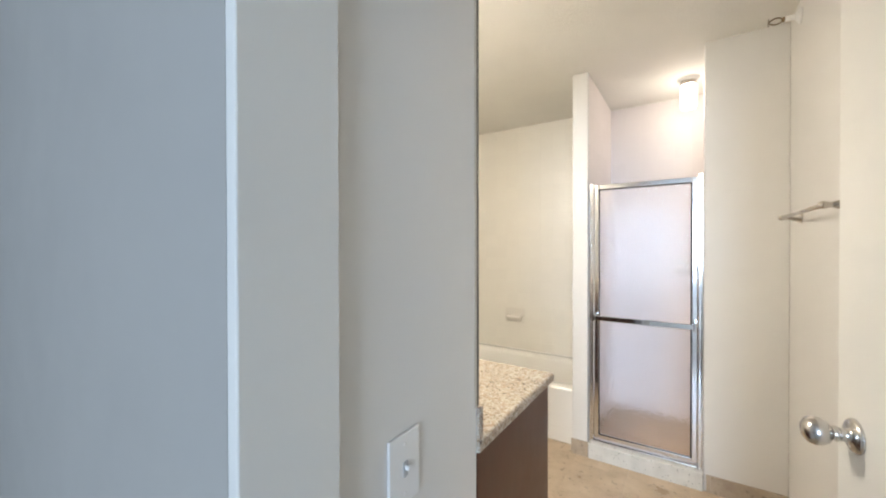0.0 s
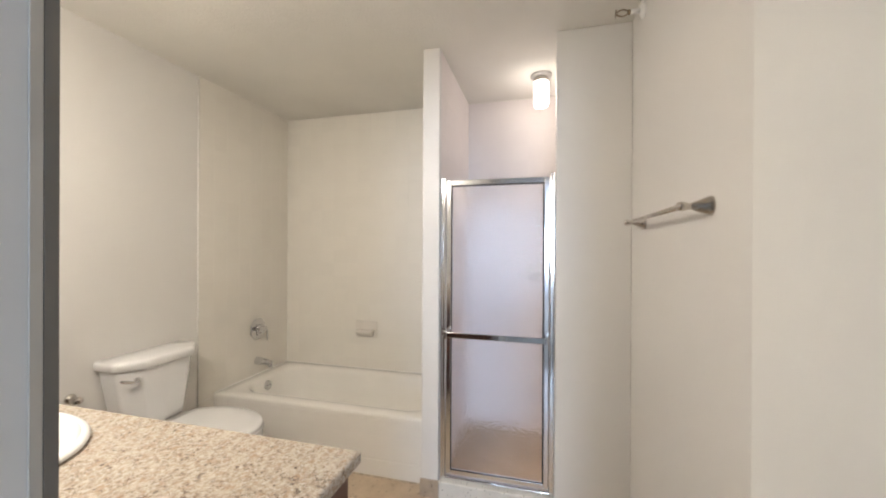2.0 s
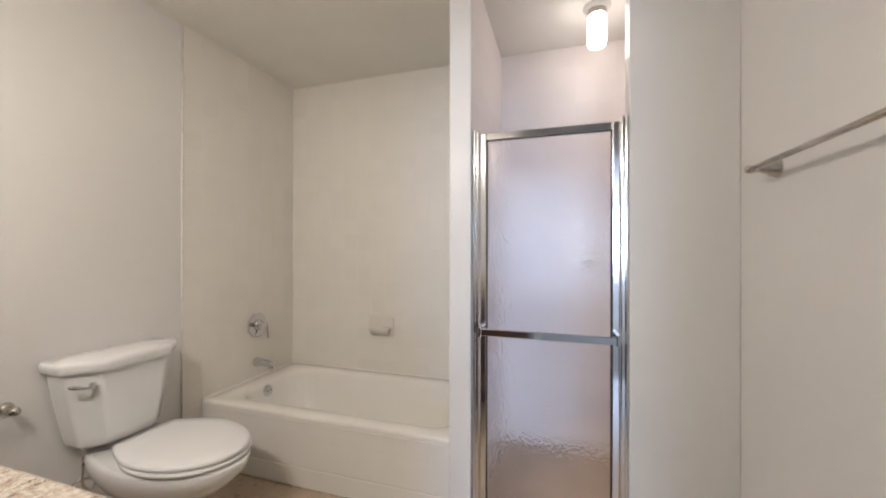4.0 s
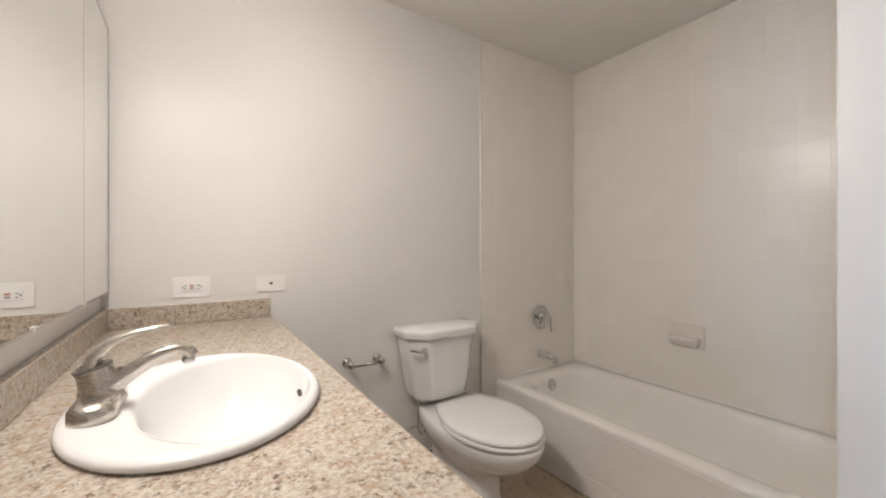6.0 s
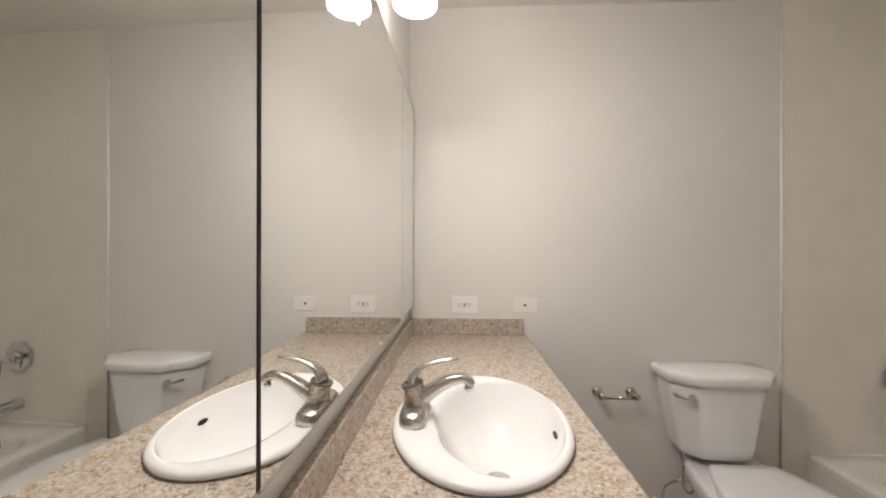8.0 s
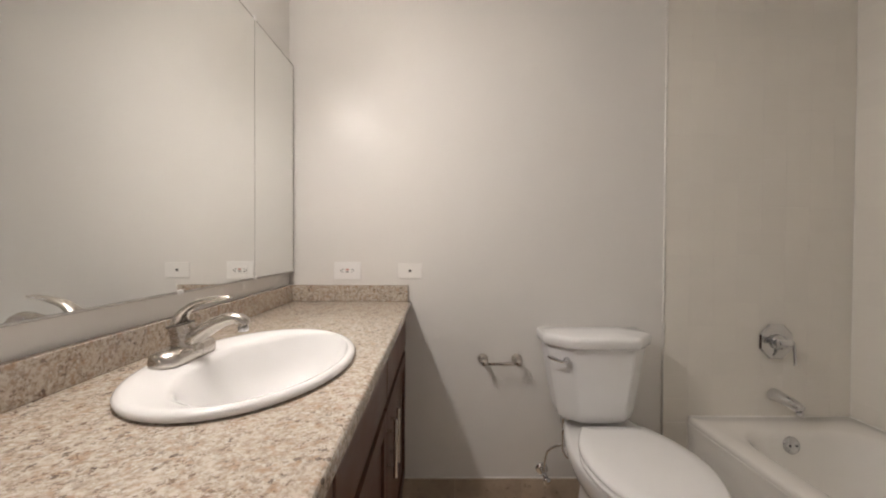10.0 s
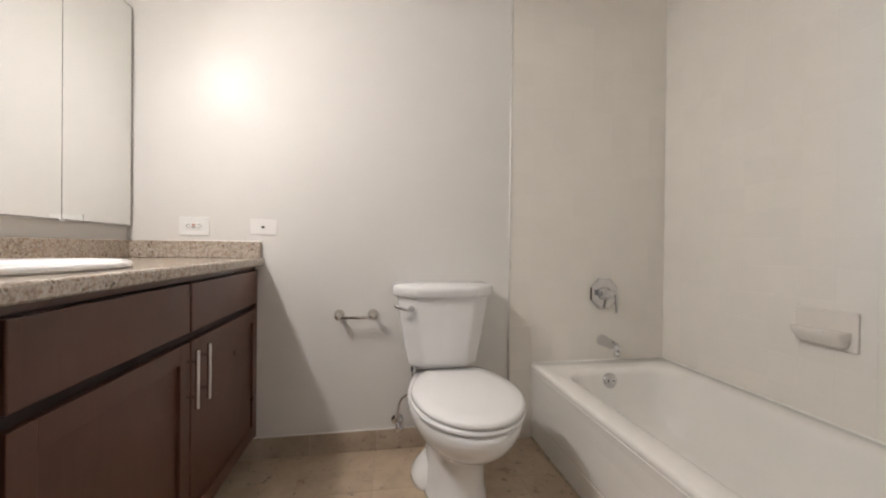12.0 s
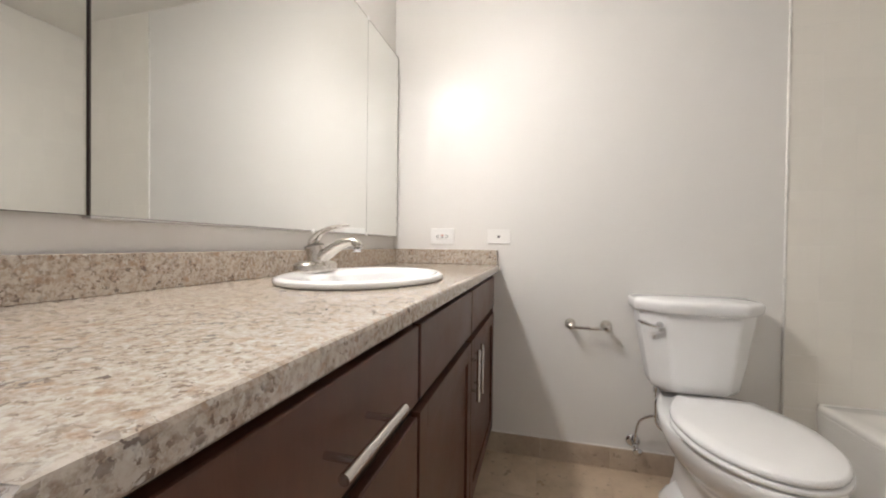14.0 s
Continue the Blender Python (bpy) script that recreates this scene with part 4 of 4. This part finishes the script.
part("bar", tube([(-0.318, 0.066, 0), (0.318, 0.066, 0)], [0.0075, 0.0075], 16), NICKEL, tw, rounded=True)
spk = thing("fire_sprinkler", "sidewall fire sprinkler with white escutcheon near the ceiling", "sprinkler", (1.545, SOUTH, 2.375))
part("escutcheon", lathe([(0, 0), (0.034, 0), (0.033, 0.006), (0.022, 0.014), (0.016, 0.018), (0, 0.018)], (0, 0.0005, 0), (0, 1, 0), 26), PLATE, spk, "white escutcheon ring", True)
part("pipe", tube([(0, 0.015, 0), (0, 0.055, 0)], [0.011, 0.011], 16), PLATE, spk, rounded=True)
fr = part("frame", lathe([(0, 0), (0.010, 0), (0.012, 0.006), (0.007, 0.012), (0, 0.012)], (0, 0.055, 0), (0, 1, 0), 16), BRASS, spk)
for s in (-1, 1):
    part("arm", tube(curve_points([(0, 0.062, s * 0.004), (0, 0.080, s * 0.014), (0, 0.098, s * 0.012), (0, 0.110, s * 0.003)], 10), 0.0032, 8), BRASS, fr, rounded=True)
part("deflector", lathe([(0, 0), (0.017, 0), (0.017, 0.002), (0, 0.003)], (0, 0.112, 0), (0, 1, 0), 12), BRASS, fr)

# ---- tiles, last ----
PITCH, JOINT, THICK = 0.1100, 0.0014, 0.0008
tile_me = bpy.data.meshes.new("tile")
tb_ = bmesh.new()
h = PITCH / 2 - JOINT / 2
e = 0.0010
rings = [[Vector((sx * a, sy * a, z)) for sx, sy in ((-1, -1), (1, -1), (1, 1), (-1, 1))] for a, z in ((h, 0.0), (h, THICK - 0.0005), (h - e, THICK))]
loft(rings, True, False, True, tb_)
bmesh.ops.recalc_face_normals(tb_, faces=tb_.faces)
tb_.to_mesh(tile_me)
tb_.free()
tile_me.materials.append(TILE)


def tile_wall(parent, a0, a1, z0, z1, zref, place, aref):
    """Tiles over a stretch of wall; cut ones at the ends are narrower."""
    k0 = math.floor((a0 - aref) / PITCH)
    k1 = math.ceil((a1 - aref) / PITCH)
    r0 = math.floor((z0 - zref) / PITCH)
    r1 = math.ceil((z1 - zref) / PITCH)
    for k in range(k0, k1):
        for r in range(r0, r1):
            lo, hi = max(a0, aref + k * PITCH), min(a1, aref + (k + 1) * PITCH)
            zl, zh = max(z0, zref + r * PITCH), min(z1, zref + (r + 1) * PITCH)
            if hi - lo < 0.012 or zh - zl < 0.012:
                continue
            yield (lo + hi) / 2, (zl + zh) / 2, (hi - lo - JOINT) / (PITCH - JOINT), (zh - zl - JOINT) / (PITCH - JOINT), place


def tile_objects(parent, gen, to_world):
    for a, z, sa, sz, _ in gen:
        o = new("tile", tile_me)
        o.parent = parent
        wob = Euler((random.gauss(0, 0.0014), random.gauss(0, 0.0014), 0)).to_matrix().to_4x4()
        o.matrix_world = to_world(a, z) @ wob @ Matrix.Diagonal((sa, sz, 1, 1))


EAST_AX = Matrix(((0, 0, -1, 0), (1, 0, 0, 0), (0, 1, 0, 0), (0, 0, 0, 1)))
NORTH_AX = Matrix(((1, 0, 0, 0), (0, 0, -1, 0), (0, 1, 0, 0), (0, 0, 0, 1)))
ZREF = 0.462 - 0.11
tile_objects(wall_east, tile_wall(wall_east, PART_N, -0.010, 0.36, H, ZREF, 0, -0.010), lambda a, z: Matrix.Translation((EAST + THICK, a, z)) @ EAST_AX)
backing = part("mortar_bed", box((1.708, -0.003, 0.0), (EAST + 0.008, -0.0005, H)), GROUT, wall_north)
tile_objects(wall_north, tile_wall(wall_north, 1.712, EAST, 0.36, H, ZREF, 0, 1.712), lambda a, z: Matrix.Translation((a, -0.003, z)) @ NORTH_AX)
tile_objects(wall_north, tile_wall(wall_north, 1.712, TUB_X0 - 0.002, 0.0, 0.36, ZREF, 0, 1.712), lambda a, z: Matrix.Translation((a, -0.003, z)) @ NORTH_AX)
part("tile_edge_trim", lathe([(0.005, 0.0), (0.005, H)], (1.7075, -0.003, 0.0), n=12), CAULK, wall_north, "rounded white bead at the tile edge", True)


def joined_tiles(name, parent, gens, label):
    vs, fs = [], []
    for gen, to_world in gens:
        for a, z, sa, sz, _ in gen:
            m = to_world(a, z) @ Matrix.Diagonal((sa, sz, 1, 1))
            base = len(vs)
            for ring in rings:
                vs += [tuple(m @ p) for p in ring]
            for r in range(2):
                for i in range(4):
                    j = (i + 1) % 4
                    fs.append((base + r * 4 + i, base + r * 4 + j, base + r * 4 + 4 + j, base + r * 4 + 4 + i))
            fs.append(tuple(base + 8 + i for i in range(4)))
    me = bpy.data.meshes.new(name)
    me.from_pydata(vs, [], fs)
    me.materials.append(SHOWER_TILE)
    o = new(name, me)
    o.parent = parent
    return tagged(o, label, kind="stuff")


SOUTH_AX = Matrix(((-1, 0, 0, 0), (0, 0, 1, 0), (0, 1, 0, 0), (0, 0, 0, 1)))
joined_tiles("shower_tiles", wall_east, [(tile_wall(None, SOUTH, PART_S, 0.045, H, ZREF, 0, PART_S), lambda a, z: Matrix.Translation((EAST + THICK, a, z)) @ EAST_AX)], "white square shower wall tiles")
joined_tiles("shower_tiles", partition, [(tile_wall(None, FRONT + 0.03, EAST, 0.045, H, ZREF, 0, EAST), lambda a, z: Matrix.Translation((a, PART_S, z)) @ NORTH_AX)], "white square shower wall tiles")
joined_tiles("shower_tiles", wall_south, [(tile_wall(None, FRONT + 0.112, EAST, 0.045, H, ZREF, 0, EAST), lambda a, z: Matrix.Translation((a, SOUTH, z)) @ SOUTH_AX)], "white square shower wall tiles")

FT, FJ = 0.305, 0.0007
ft_bm = box((-FT / 2 + FJ / 2, -FT / 2 + FJ / 2, -0.004), (FT / 2 - FJ / 2, FT / 2 - FJ / 2, 0.0), 0.0006, 1)
ft_me = bpy.data.meshes.new("floor_tile")
ft_bm.to_mesh(ft_me)
ft_bm.free()
ft_me.materials.append(FLOOR)
for i in range(-2, 6):
    for j in range(-9, 0):
        x, y = 0.13 + FT * (i + 0.5), FT * (j + 0.5)
        if x + FT / 2 < -0.54 or y - FT / 2 < SOUTH - 0.3 or x > FRONT + 0.12:
            continue
        o = new("tile", ft_me)
        o.parent = floor_slab
        o.location = (x, y, 0.0)
        o.rotation_euler = (0, 0, random.choice((0, 1, 2, 3)) * math.pi / 2)
